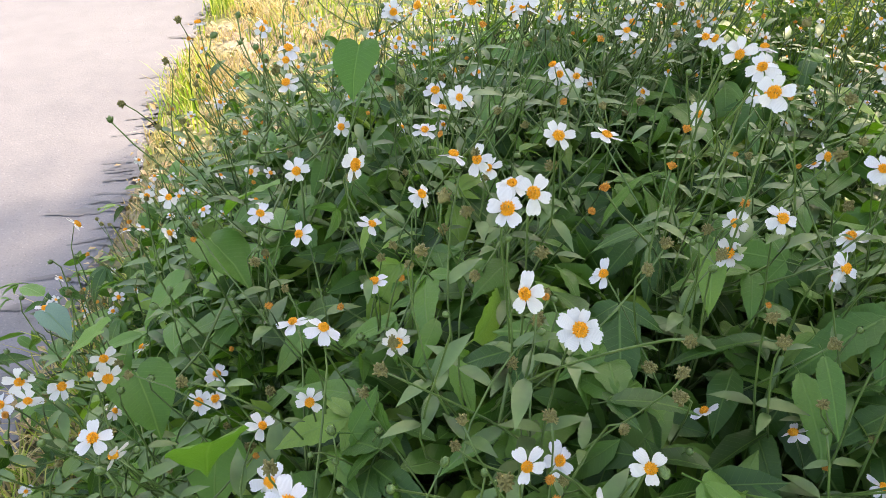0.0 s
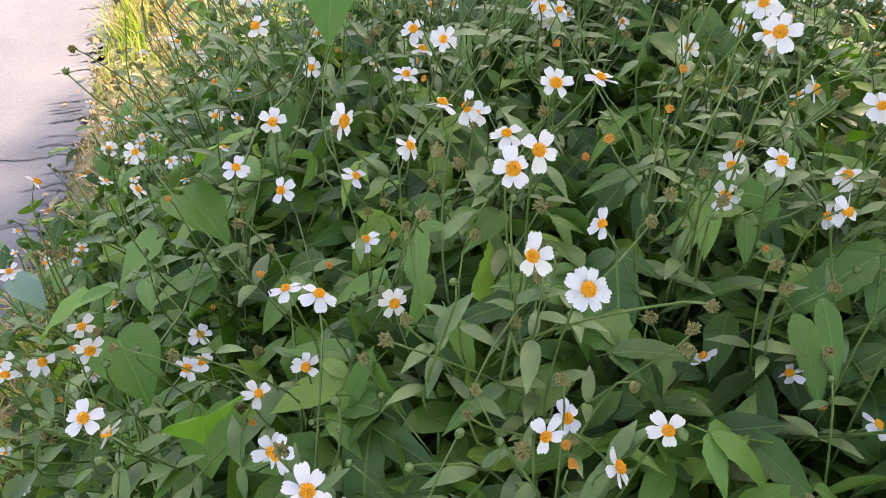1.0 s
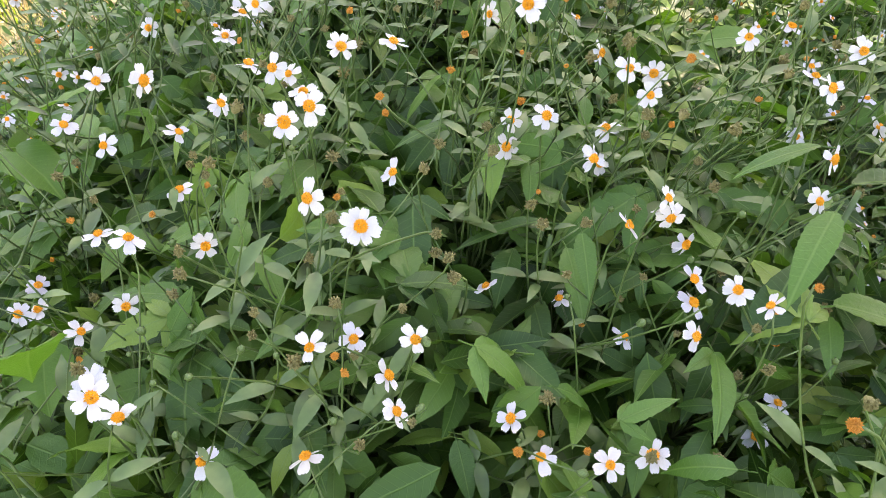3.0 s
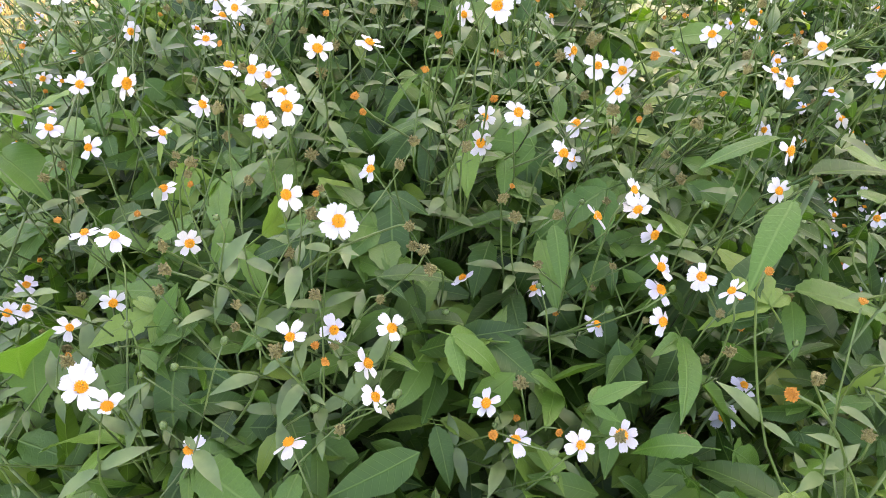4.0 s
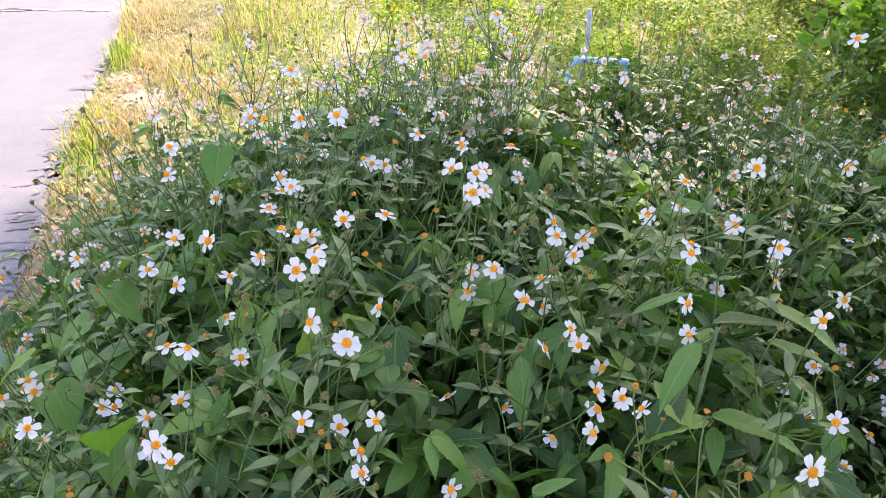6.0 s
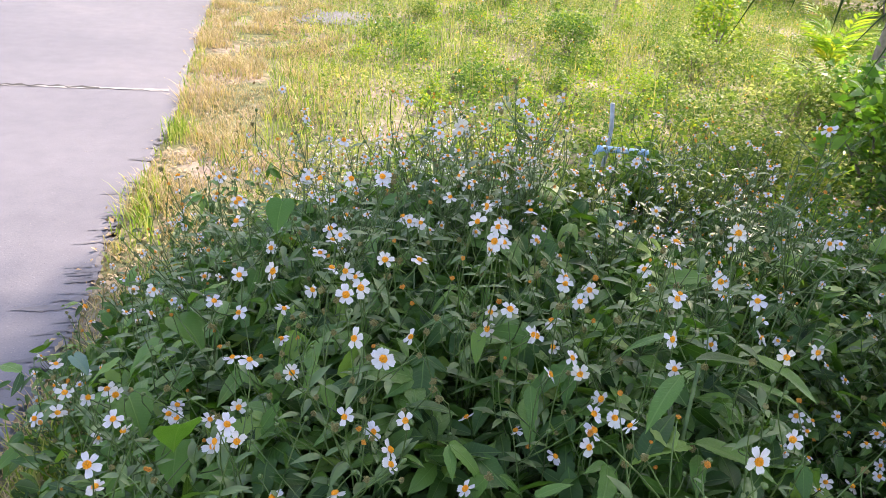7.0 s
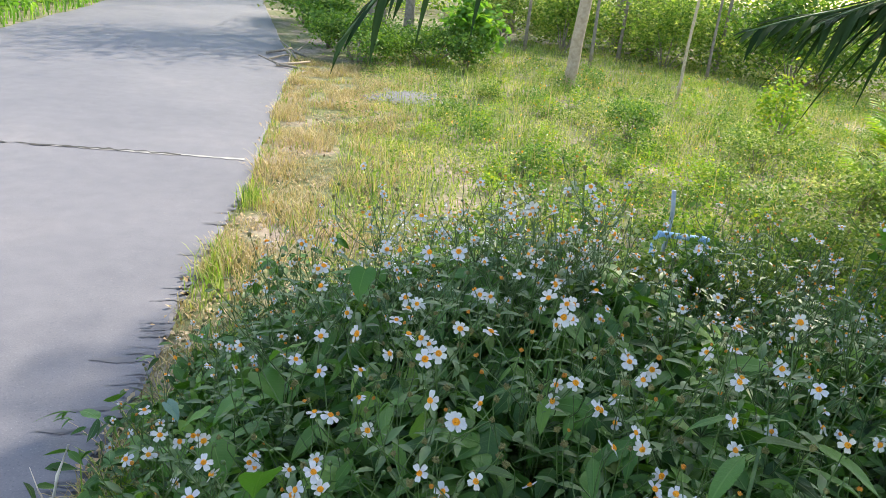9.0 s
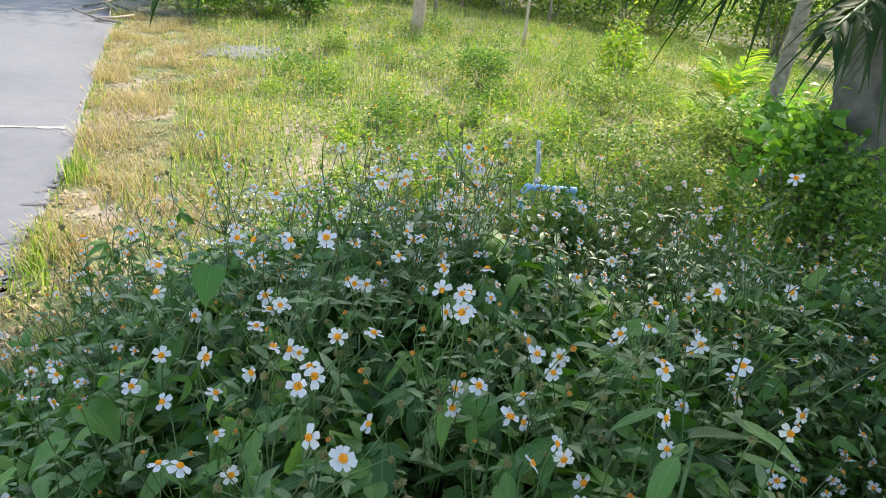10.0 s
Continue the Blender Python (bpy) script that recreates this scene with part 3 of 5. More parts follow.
def add_head(plant, at, kind, rng, size=None):
    lean = Matrix.Rotation(rng.uniform(0, 6.28), 4, "Z")
    tilt = pose(0, 0, 0, rng.gauss(24, 32), rng.gauss(0, 34), 0)
    m = Matrix.Translation(at) @ tilt @ lean
    if kind == "disc" and (Vector(at) + plant.location - Vector((0.23, 0.98, 1.14))).length < 0.09:
        kind = "bud"          # leaves the broad vine leaf clear
    if kind == "bud":
        part("bud", rng.choice(BUDS), plant, "closed green flower bud", m @ Matrix.Scale(rng.uniform(0.016, 0.024), 4))
        return m
    if kind == "seed":
        part("seed_head", rng.choice(SEEDS), plant, "spiky brown seed head", m @ Matrix.Scale(rng.uniform(0.018, 0.03), 4))
        return m
    if kind == "small":
        kind, size = "flower", rng.uniform(0.0105, 0.014)
    s = 0.0192 if kind == "large" else size or rng.uniform(0.0146, 0.0175)
    if kind == "disc":
        part("disc", rng.choice(OLDS), plant, "orange-brown disc that has lost its petals", m @ Matrix.Scale(s * rng.uniform(0.65, 0.95), 4))
        return m
    petals = rng.choice(PETALS)
    if kind == "large":
        petals, m = FULL_PETALS, Matrix.Translation(at) @ pose(0, 0, 0, 42, -6, 12)
    f = part("flower", petals, plant, "white daisy-like petals", m @ Matrix.Scale(s, 4))
    part("disc", rng.choice(DISCS), f, "domed orange-yellow disc", pose(0, 0, 0.02) @ Matrix.Scale(rng.uniform(1.0, 1.22), 4))
    return m


def flowering_plant(heads, leaves=15, low=150, seeds=9):
    """A bidens plant under its flower heads (x, y, z, kind)."""
    rng = random.Random(int(heads[0][0] * 7919 + heads[0][1] * 104729))
    hs = [(Vector(h[:3]), h[3] if len(h) > 3 else "flower") for h in heads]
    mid = sum((h for h, _ in hs), Vector()) / len(hs)
    root = Vector((mid.x + rng.uniform(-0.08, 0.08), mid.y + rng.uniform(-0.05, 0.1), 0))
    root.z = ground_height(root.x, root.y) - 0.01
    plant = thing("flowering_plant", "white-flowered weed with orange discs and serrated green leaves", "plant", root, "roadside flower bed")
    top = Vector((mid.x, mid.y + 0.03, min(h.z for h, _ in hs) - 0.11))
    stems = Soup()
    path = [Vector((0, 0, 0))]
    n = 7
    for i in range(1, n + 1):
        q = i / n
        path.append((top - root) * q + Vector((rng.gauss(0, 0.008), rng.gauss(0, 0.008), 0)) * (1 if i < n else 0))
    stems.tube(path, [0.0036 - 0.002 * i / n for i in range(n + 1)])
    ends = list(hs)
    for i in range(seeds):
        p = mid + Vector((rng.gauss(0, 0.08), rng.gauss(0, 0.07), rng.uniform(-0.07, 0.06)))
        ends.append((p, rng.choice(("seed", "seed", "seed", "bud", "bud", "bud", "bud", "disc"))))
    for h, kind in ends:
        m = add_head(plant, h - root, kind, rng)
        axis = m.to_3x3() @ Vector((0, 0, 1))
        b = h - root - axis * 0.004
        # branches rise steeply from the main stem
        a = next((p for p in reversed(path[2:]) if b.z - p.z > 1.1 * math.hypot(b.x - p.x, b.y - p.y) + 0.03), path[2])
        c = a.lerp(b, rng.uniform(0.35, 0.6)) + Vector((rng.gauss(0, 0.04), rng.gauss(0, 0.04), -0.03))
        d = b - axis * 0.03
        stems.tube(bend([a, c, c, d, b], 8), [0.0015 - 0.00009 * i for i in range(8)], 4)
        # small bracts and buds on the way
        turn = rng.uniform(0, 360)
        for k in range(rng.choice((1, 2, 2))):
            stems.blade(Matrix.Translation(bend([a, c, c, d, b], 3)[1]) @ pose(0, 0, 0, rng.uniform(-10, 45), 0, turn + 180 * k) @ Matrix.Scale(rng.uniform(0.02, 0.055), 4), lens_outline(7, 0.15), 0.3, 0.3)
    part("stem", stems.mesh("stem", STEM), plant, "thin branching green stems")
    foliage(plant, root, leaves, low, rng)
    return plant


def foliage(plant, root, leaves, low, rng, reach=0.13):
    made = tries = 0
    while made < leaves and tries < leaves * 5:
        tries += 1
        p = Vector((root.x + rng.gauss(0, reach), root.y + rng.gauss(0, reach), 0))
        c = canopy(p.x, p.y)
        p.z = c - 0.32 * rng.random() ** 1.4 + 0.05
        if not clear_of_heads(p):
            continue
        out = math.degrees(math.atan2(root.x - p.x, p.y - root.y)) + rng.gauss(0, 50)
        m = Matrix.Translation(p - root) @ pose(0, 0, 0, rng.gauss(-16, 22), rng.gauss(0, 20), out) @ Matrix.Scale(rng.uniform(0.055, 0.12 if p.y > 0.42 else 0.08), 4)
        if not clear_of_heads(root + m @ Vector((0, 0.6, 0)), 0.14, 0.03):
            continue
        part("leaf", LEAVES[rng.randrange(len(LEAVES))], plant, "", m)
        made += 1
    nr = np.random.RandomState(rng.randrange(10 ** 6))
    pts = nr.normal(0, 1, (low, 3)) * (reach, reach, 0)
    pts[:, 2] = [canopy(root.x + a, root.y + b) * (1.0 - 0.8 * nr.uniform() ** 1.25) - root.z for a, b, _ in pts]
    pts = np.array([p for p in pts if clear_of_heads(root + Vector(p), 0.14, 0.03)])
    ob = part("foliage", blade_cloud("foliage", pts, nr.uniform(0.032, 0.095, len(pts)), SHADELEAF, nr, 0.2), plant)
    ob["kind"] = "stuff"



BED = []


def bed(*plants):
    for heads in plants:
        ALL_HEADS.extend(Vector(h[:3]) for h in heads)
        BED.append(heads)


bed(
    [(0.016, 0.425, 1.087), (-0.012, 0.527, 0.958)],
    [(0.729, 0.251, 1.179)],
    [(0.164, 0.479, 1.087), (0.175, 0.483, 1.058), (0.215, 0.514, 0.926), (0.137, 0.588, 0.969)],
    [(0.534, 0.396, 0.971), (0.576, 0.396, 0.968), (0.494, 0.433, 0.939), (0.477, 0.466, 0.958)],
    [(0.298, 0.472, 0.964), (0.310, 0.498, 1.073), (0.331, 0.509, 1.042, 'disc'), (0.337, 0.506, 1.018, 'disc'), (0.368, 0.462, 1.017), (0.374, 0.508, 1.001)],
    [(0.391, 0.492, 1.064), (0.358, 0.566, 0.985), (0.373, 0.601, 1.087, 'large')],
)
bed(
    [(0.863, 0.352, 1.108), (0.913, 0.462, 1.155)],
    [(-0.011, 0.652, 0.968), (0.002, 0.649, 0.948), (-0.032, 0.762, 0.931), (-0.070, 0.749, 0.938), (0.110, 0.676, 0.898, 'disc'), (-0.098, 0.741, 0.957)],
    [(0.741, 0.429, 0.880), (0.774, 0.448, 0.895), (0.697, 0.455, 1.058), (0.690, 0.488, 1.046), (0.652, 0.476, 1.007), (0.775, 0.531, 1.146)],
    [(0.129, 0.615, 0.937), (0.120, 0.673, 0.939), (0.163, 0.688, 0.949), (0.183, 0.680, 1.041), (0.158, 0.698, 1.035)],
    [(0.677, 0.517, 1.000), (0.678, 0.529, 1.021), (0.636, 0.543, 0.931), (0.644, 0.563, 1.099), (0.727, 0.545, 0.764), (0.668, 0.577, 1.060)],
    [(0.321, 0.638, 1.174), (0.344, 0.654, 1.175), (0.368, 0.671, 1.062, 'disc'), (0.245, 0.698, 1.002)],
)
bed(
    [(0.602, 0.570, 0.929, 'disc'), (0.617, 0.570, 1.066), (0.593, 0.608, 0.930), (0.610, 0.644, 1.089), (0.677, 0.597, 1.048), (0.623, 0.659, 1.075)],
    [(-0.136, 0.807, 0.868), (-0.187, 0.844, 0.827), (-0.067, 0.849, 0.879)],
    [(0.797, 0.539, 1.087), (0.809, 0.594, 1.174), (0.722, 0.600, 0.991), (0.850, 0.651, 1.147)],
    [(0.045, 0.766, 0.882), (0.048, 0.819, 0.829), (0.041, 0.872, 0.816)],
    [(0.517, 0.633, 0.943), (0.587, 0.689, 1.014, 'disc'), (0.559, 0.727, 1.209), (0.434, 0.713, 1.047), (0.595, 0.719, 1.089), (0.534, 0.752, 1.233)],
    [(0.218, 0.755, 1.152), (0.230, 0.757, 1.025), (0.257, 0.763, 1.022, 'disc'), (0.196, 0.793, 0.969, 'disc'), (0.281, 0.820, 1.078), (0.159, 0.862, 1.014)],
)
bed(
    [(0.358, 0.770, 1.113), (0.393, 0.761, 1.163), (0.337, 0.832, 1.106), (0.314, 0.832, 1.112), (0.360, 0.877, 1.069), (0.461, 0.824, 1.127)],
    [(0.733, 0.694, 1.076, 'disc'), (0.716, 0.722, 1.097), (0.691, 0.736, 1.124), (0.670, 0.717, 1.064), (0.759, 0.781, 1.084), (0.827, 0.733, 1.148)],
    [(0.570, 0.743, 1.036), (0.576, 0.756, 1.062), (0.581, 0.788, 1.204), (0.595, 0.792, 1.174), (0.507, 0.772, 1.119, 'disc'), (0.600, 0.811, 1.194)],
    [(0.973, 0.626, 1.144), (0.943, 0.688, 1.146), (0.966, 0.710, 1.224), (0.986, 0.738, 1.206)],
    [(0.055, 0.917, 0.814, 'disc'), (0.110, 0.949, 0.987), (0.157, 0.945, 1.043), (-0.006, 1.025, 0.972)],
    [(0.848, 0.695, 1.218), (0.862, 0.718, 1.075, 'disc'), (0.867, 0.720, 1.203), (0.876, 0.731, 1.157)],
)
bed(
    [(0.234, 0.880, 1.007), (0.315, 0.922, 1.089, 'disc'), (0.301, 0.952, 1.079), (0.337, 0.933, 1.125)],
    [(-0.208, 1.053, 0.794), (-0.157, 1.113, 0.887), (-0.129, 1.136, 0.636)],
    [(0.152, 1.024, 1.112), (0.154, 1.087, 1.129)],
    [(0.345, 0.971, 1.108), (0.326, 0.993, 1.085), (0.360, 1.011, 1.201), (0.414, 0.980, 1.217), (0.325, 1.043, 1.085), (0.416, 1.000, 1.195)],
    [(0.594, 0.901, 1.188), (0.604, 0.944, 1.174), (0.657, 0.915, 1.044, 'disc'), (0.627, 0.961, 1.076)],
    [(0.762, 0.903, 1.041), (0.711, 1.001, 1.137)],
)
bed(
    [(0.308, 1.059, 1.183), (0.287, 1.164, 1.142), (0.426, 1.049, 1.189)],
    [(0.462, 1.021, 1.119), (0.481, 1.055, 1.093), (0.506, 1.064, 1.085), (0.560, 1.055, 1.144)],
    [(1.191, 0.846, 1.358), (1.311, 0.892, 1.107)],
    [(0.209, 1.213, 0.961), (0.137, 1.272, 1.043), (0.293, 1.283, 1.109)],
    [(0.442, 1.155, 1.143), (0.531, 1.153, 1.030), (0.365, 1.246, 1.195)],
    [(0.015, 1.317, 1.087), (0.051, 1.351, 0.818)],
)
bed(
    [(0.612, 1.223, 1.236), (0.649, 1.257, 1.083)],
    [(-0.000, 1.466, 0.897), (0.097, 1.447, 1.040), (0.084, 1.528, 1.002)],
    [(1.495, 1.060, 1.018)],
    [(0.772, 1.318, 1.267), (0.878, 1.344, 1.270)],
    [(0.605, 1.419, 1.183)],
    [(1.558, 1.321, 1.213)],
)
bed(
    [(0.934, 1.615, 1.175)],
    [(1.227, 1.532, 1.182)],
    [(1.659, 2.149, 0.892)],
    [(1.817, 2.160, 0.924)],
)
# large leaves: foot, tip and width
BROAD_LEAVES = (
    ((0.591, 0.677, 0.982), (0.488, 0.7, 0.96), 0), ((0.618, 0.657, 0.955), (0.612, 0.568, 0.927), 2), ((0.578, 0.643, 0.905), (0.572, 0.562, 0.89), 2),
    ((0.617, 0.636, 0.997), (0.6, 0.56, 0.975), 1), ((0.546, 0.84, 1.007), (0.462, 0.85, 0.99), 1), ((0.557, 0.928, 1.016), (0.492, 0.925, 0.96), 1),
    ((0.557, 0.863, 0.97), (0.52, 0.795, 0.935), 2), ((0.56, 0.756, 1.034), (0.542, 0.705, 0.99), 3), ((0.444, 0.5, 0.885), (0.444, 0.44, 0.86), 3),
    ((0.44, 0.505, 0.885), (0.375, 0.535, 0.865), 2), ((0.45, 0.505, 0.885), (0.505, 0.475, 0.862), 2), ((0.336, 0.636, 0.948), (0.262, 0.615, 0.935), 1),
    ((0.8, 0.52, 1.09), (0.712, 0.458, 1.06), 1), ((0.81, 0.575, 1.123), (0.73, 0.6, 1.098), 1), ((0.94, 0.555, 1.04), (1.06, 0.52, 1.01), 3),
    ((0.83, 0.49, 0.985), (0.96, 0.437, 0.975), 2), ((0.847, 0.498, 0.955), (0.822, 0.44, 0.93), 3), ((0.83, 0.54, 1.1), (0.96, 0.53, 1.11), 0),
    ((1.03, 0.665, 1.01), (1.115, 0.57, 0.99), 3), ((0.84, 0.56, 1.05), (0.9, 0.64, 1.03), 1),
)
HEART_LEAVES = (
    ((0.055, 0.765, 0.83), (0.046, 0.69, 0.775)), ((-0.03, 0.825, 0.89), (0.01, 0.745, 0.845)), ((-0.021, 0.775, 0.985), (-0.085, 0.765, 0.95)),
    ((0.238, 1.006, 1.168), (0.217, 0.953, 1.112)), ((0.01, 0.975, 0.89), (-0.065, 0.93, 0.845)), ((0.03, 1.01, 0.925), (0.1, 0.935, 0.89)),
    ((0.085, 0.64, 0.965), (0.055, 0.69, 0.88)), ((0.115, 1.045, 0.965), (0.03, 1.09, 0.915)), ((0.27, 1.18, 1.05), (0.22, 1.15, 1.02)),
)
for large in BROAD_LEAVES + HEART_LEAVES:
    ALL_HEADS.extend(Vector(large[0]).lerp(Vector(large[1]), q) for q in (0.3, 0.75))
for heads in BED:
    flowering_plant(heads)


def leaf_between(plant, base, tip, shape):
    """One large leaf from its foot to its tip, its face turned up."""
    base, tip = Vector(base), Vector(tip)
    y = (tip - base).normalized()
    x = y.cross(Vector((0, 0.25, 1))).normalized()
    z = x.cross(y)
    m = Matrix((x, y, z)).transposed().to_4x4()
    m.translation = base - Vector(plant.location)
    return part("leaf", shape, plant, "", m @ Matrix.Scale((tip - base).length, 4))


def big_leaf_mesh(seed, width):
    rng = random.Random(seed)
    s = Soup()
    s.tube([(0, -0.18, -0.06), (0, 0.02, 0)], [0.014, 0.01], 4)
    s.leaf(pose(0, 0, 0), lance_outline(27, width), rng.uniform(0.2, 0.4), rng.uniform(0.1, 0.25), 0.035, 0.02, seed, rng.uniform(-0.4, 0.4))
    return s.mesh("leaf", LEAF)


def heart_leaf_mesh(seed, mat=None):
    """A heart-shaped vine leaf along +y, its stalk in the notch."""
    rng = random.Random(seed)
    half = [(0.0, 0.02), (0.1, -0.08), (0.24, -0.12), (0.38, -0.05), (0.46, 0.1), (0.47, 0.26), (0.41, 0.44), (0.31, 0.62), (0.18, 0.8), (0.07, 0.94), (0.0, 1.02)]
    rim = half + [(-x, y) for x, y in half[-2:0:-1]]
    n = len(rim)
    v, uv, f = [(0, 0.2, 0)], [(0, 0.2)], []
    for scale in (0.5, 1.0):
        for k, (x, y) in enumerate(rim):
            x, y = x * scale, 0.2 + (y - 0.2) * scale
            z = 0.28 * abs(x) - 0.3 * (y - 0.2) ** 2 - 0.35 * x * x + (0.025 * math.sin(2.3 * k + seed) if scale == 1.0 else 0.015 * rng.uniform(-1, 1))
            v.append((x, y, z))
            uv.append((x * 1.6, y))
    for k in range(n):
        a, b = 1 + k, 1 + (k + 1) % n
        f += [(0, a, b), (a, a + n, b + n, b)]
    return mesh_of("leaf", v, f, mat or VINE, uv)


def special_leaves():
    rng = random.Random(2)
    wide = [big_leaf_mesh(i, w) for i, w in enumerate((0.125, 0.145, 0.165, 0.19))]
    plant = thing("broad_leaved_plant", "tall green weed with large serrated lance-shaped leaves", "plant", (0.6, 0.66, 0), "roadside flower bed")
    s = Soup()
    s.tube([(0, 0, -0.02), (0.005, 0.0, 0.5), (0.0, 0.005, 0.97)], [0.006, 0.0045, 0.003], 6)
    part("stem", s.mesh("stem", STEM), plant)
    for base, tip, k in BROAD_LEAVES[:12]:
        leaf_between(plant, base, tip, wide[k])
    plant = thing("broad_leaved_plant", "tall green weed with large serrated lance-shaped leaves", "plant", (0.86, 0.53, 0), "roadside flower bed")
    s = Soup()
    s.tube([(0, 0, -0.02), (0.0, 0.004, 0.5), (-0.03, 0.0, 1.1)], [0.007, 0.005, 0.003], 6)
    part("stem", s.mesh("stem", STEM), plant)
    for base, tip, k in BROAD_LEAVES[12:]:
        leaf_between(plant, base, tip, wide[k])
    vine = thing("vine", "creeping vine with broad heart-shaped green leaves among the flowers", "vine", (0.03, 0.85, 0))
    hearts = [heart_leaf_mesh(i) for i in range(2)]
    s = Soup()
    s.tube([(0, 0, 0), (-0.03, 0.02, 0.3), (-0.01, -0.02, 0.6), (-0.05, -0.05, 0.84), (0.0, 0.03, 0.85), (0.03, 0.1, 0.88), (0.05, 0.2, 0.86), (0.1, 0.3, 0.92), (0.14, 0.4, 0.9), (0.2, 0.5, 0.97)], [0.0018] * 10, 5)
    part("stem", s.mesh("stem", STEM), vine, "twining stem")
    for base, tip in HEART_LEAVES:
        base, tip = Vector(base), Vector(tip)
        leaf_between(vine, base.lerp(tip, 0.1), base.lerp(tip, 0.85), rng.choice(hearts))
    faded = leaf_between(vine, (-0.115, 0.865, 0.938), (-0.088, 0.848, 0.912), heart_leaf_mesh(5, FADED))
    tagged(faded, "curled faded blue-green leaf")


special_leaves()


def bed_left(y):
    """Where the flowers give way to the dry verge."""
    return -0.5 + 0.27 * (y - 1.55)


def filler_plants():
    """The rest of the bed, between and behind the plants above."""
    rng = random.Random(21)
    spots = []
    for i in range(18):
        for j in range(14):
            x, y = -0.3 + 0.17 * i + rng.uniform(-0.06, 0.06), 0.1 + 0.17 * j + rng.uniform(-0.06, 0.06)
            if x < -0.25 + 0.25 * max(0, 0.7 - y) or x < bed_left(y) + 0.22:
                continue
            spots.append((x, y))
    for x, y in spots:
        far = y > 1.1 or x > 1.0
        root = Vector((x, y, ground_height(x, y) - 0.01))
        c = canopy(x, y)
        heads = []
        for k in range(rng.choice((2, 2, 3, 4, 5)) if far else rng.choice((0, 0, 1))):
            p = Vector((x + rng.gauss(0, 0.07), y + rng.gauss(0, 0.07), c + rng.uniform(0.02, 0.2)))
            if all((p - h).length > 0.05 for h in ALL_HEADS):
                heads.append((p.x, p.y, p.z, ("small" if y > 1.0 else "flower") if rng.random() < 0.9 else "disc"))
        if heads:
            flowering_plant(heads, 11 if not far else 7, 150 if not far else 105 if x > 0.9 else 125, 2)
            continue
        plant = thing("leafy_plant", "leafy green weed stem without flowers", "plant", root, "roadside flower bed")
        s = Soup()
        t = Vector((rng.gauss(0, 0.03), rng.gauss(0, 0.03), c - 0.02))
        s.tube([(0, 0, 0), t * 0.5 + Vector((rng.gauss(0, 0.01), 0, 0)), t], [0.004, 0.003, 0.0015])
        part("stem", s.mesh("stem", STEM), plant)
        foliage(plant, root, 13 if not far else 7, 170 if not far else 125, rng)


filler_plants()


def flank_plants():
    """Thin straggling plants with withered heads between the bed and the tarmac."""
    rng = random.Random(31)
    for k in range(38):
        y = rng.uniform(0.85, 3.3)
        x = max(-0.4, bed_left(y)) + rng.uniform(-0.06, 0.26)
        h = rng.uniform(0.14, 0.36) + 0.5 * max(0, x + 0.3)
        heads = []
        for j in range(rng.choice((1, 2, 3, 4))):
            p = Vector((x + rng.gauss(-0.03, 0.08), y + rng.gauss(0, 0.08), h + rng.uniform(-0.08, 0.12)))
            heads.append((p.x, p.y, p.z, rng.choice(("flower", "small", "disc", "seed", "seed"))))
        flowering_plant(heads, 4, 14, 2)


flank_plants()


def flank_weeds():
    """Green grass and small leaves between the flowers and the tarmac."""
    rng = np.random.RandomState(64)
    n = 5200
    y = rng.uniform(0.4, 2.7, n)
    x = edge_right(0) + 0.12 + rng.uniform(0, 1, n) ** 0.8 * 0.6 + 0.2 * np.maximum(0, y - 1.4)
    keep = np.array([noise.noise((a * 4, b * 4, 2)) > -0.12 for a, b in zip(x, y)])
    xy = np.column_stack([x, y])[keep]
    z = np.array([ground_height(a, b) for a, b in xy])
    ob = new("flank_grass", grass_mesh("flank_grass", xy, z, rng.uniform(0.08, 0.3, len(xy)), GRASS, rng, 0.0028, 0.7))
    tagged(ob, "green grass blades at the foot of the flower bed", "grass", kind="stuff")
    n = 5200
    y = rng.uniform(0.3, 2.5, n)
    x = -0.52 + 0.62 * rng.uniform(0, 1, n) ** 0.7 + 0.25 * np.maximum(0, y - 1.4)
    keep = np.array([noise.noise((a * 3, b * 3, 5)) > -0.05 and a > bed_left(b) + 0.02 for a, b in zip(x, y)])
    x, y = x[keep], y[keep]
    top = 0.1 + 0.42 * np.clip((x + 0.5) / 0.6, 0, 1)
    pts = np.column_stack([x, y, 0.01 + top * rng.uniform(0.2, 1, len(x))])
    ob = new("flank_weeds", blade_cloud("flank_weeds", pts, rng.uniform(0.02, 0.055, len(x)), SHADELEAF, rng, 0.24))
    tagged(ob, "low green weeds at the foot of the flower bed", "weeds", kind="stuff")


flank_weeds()


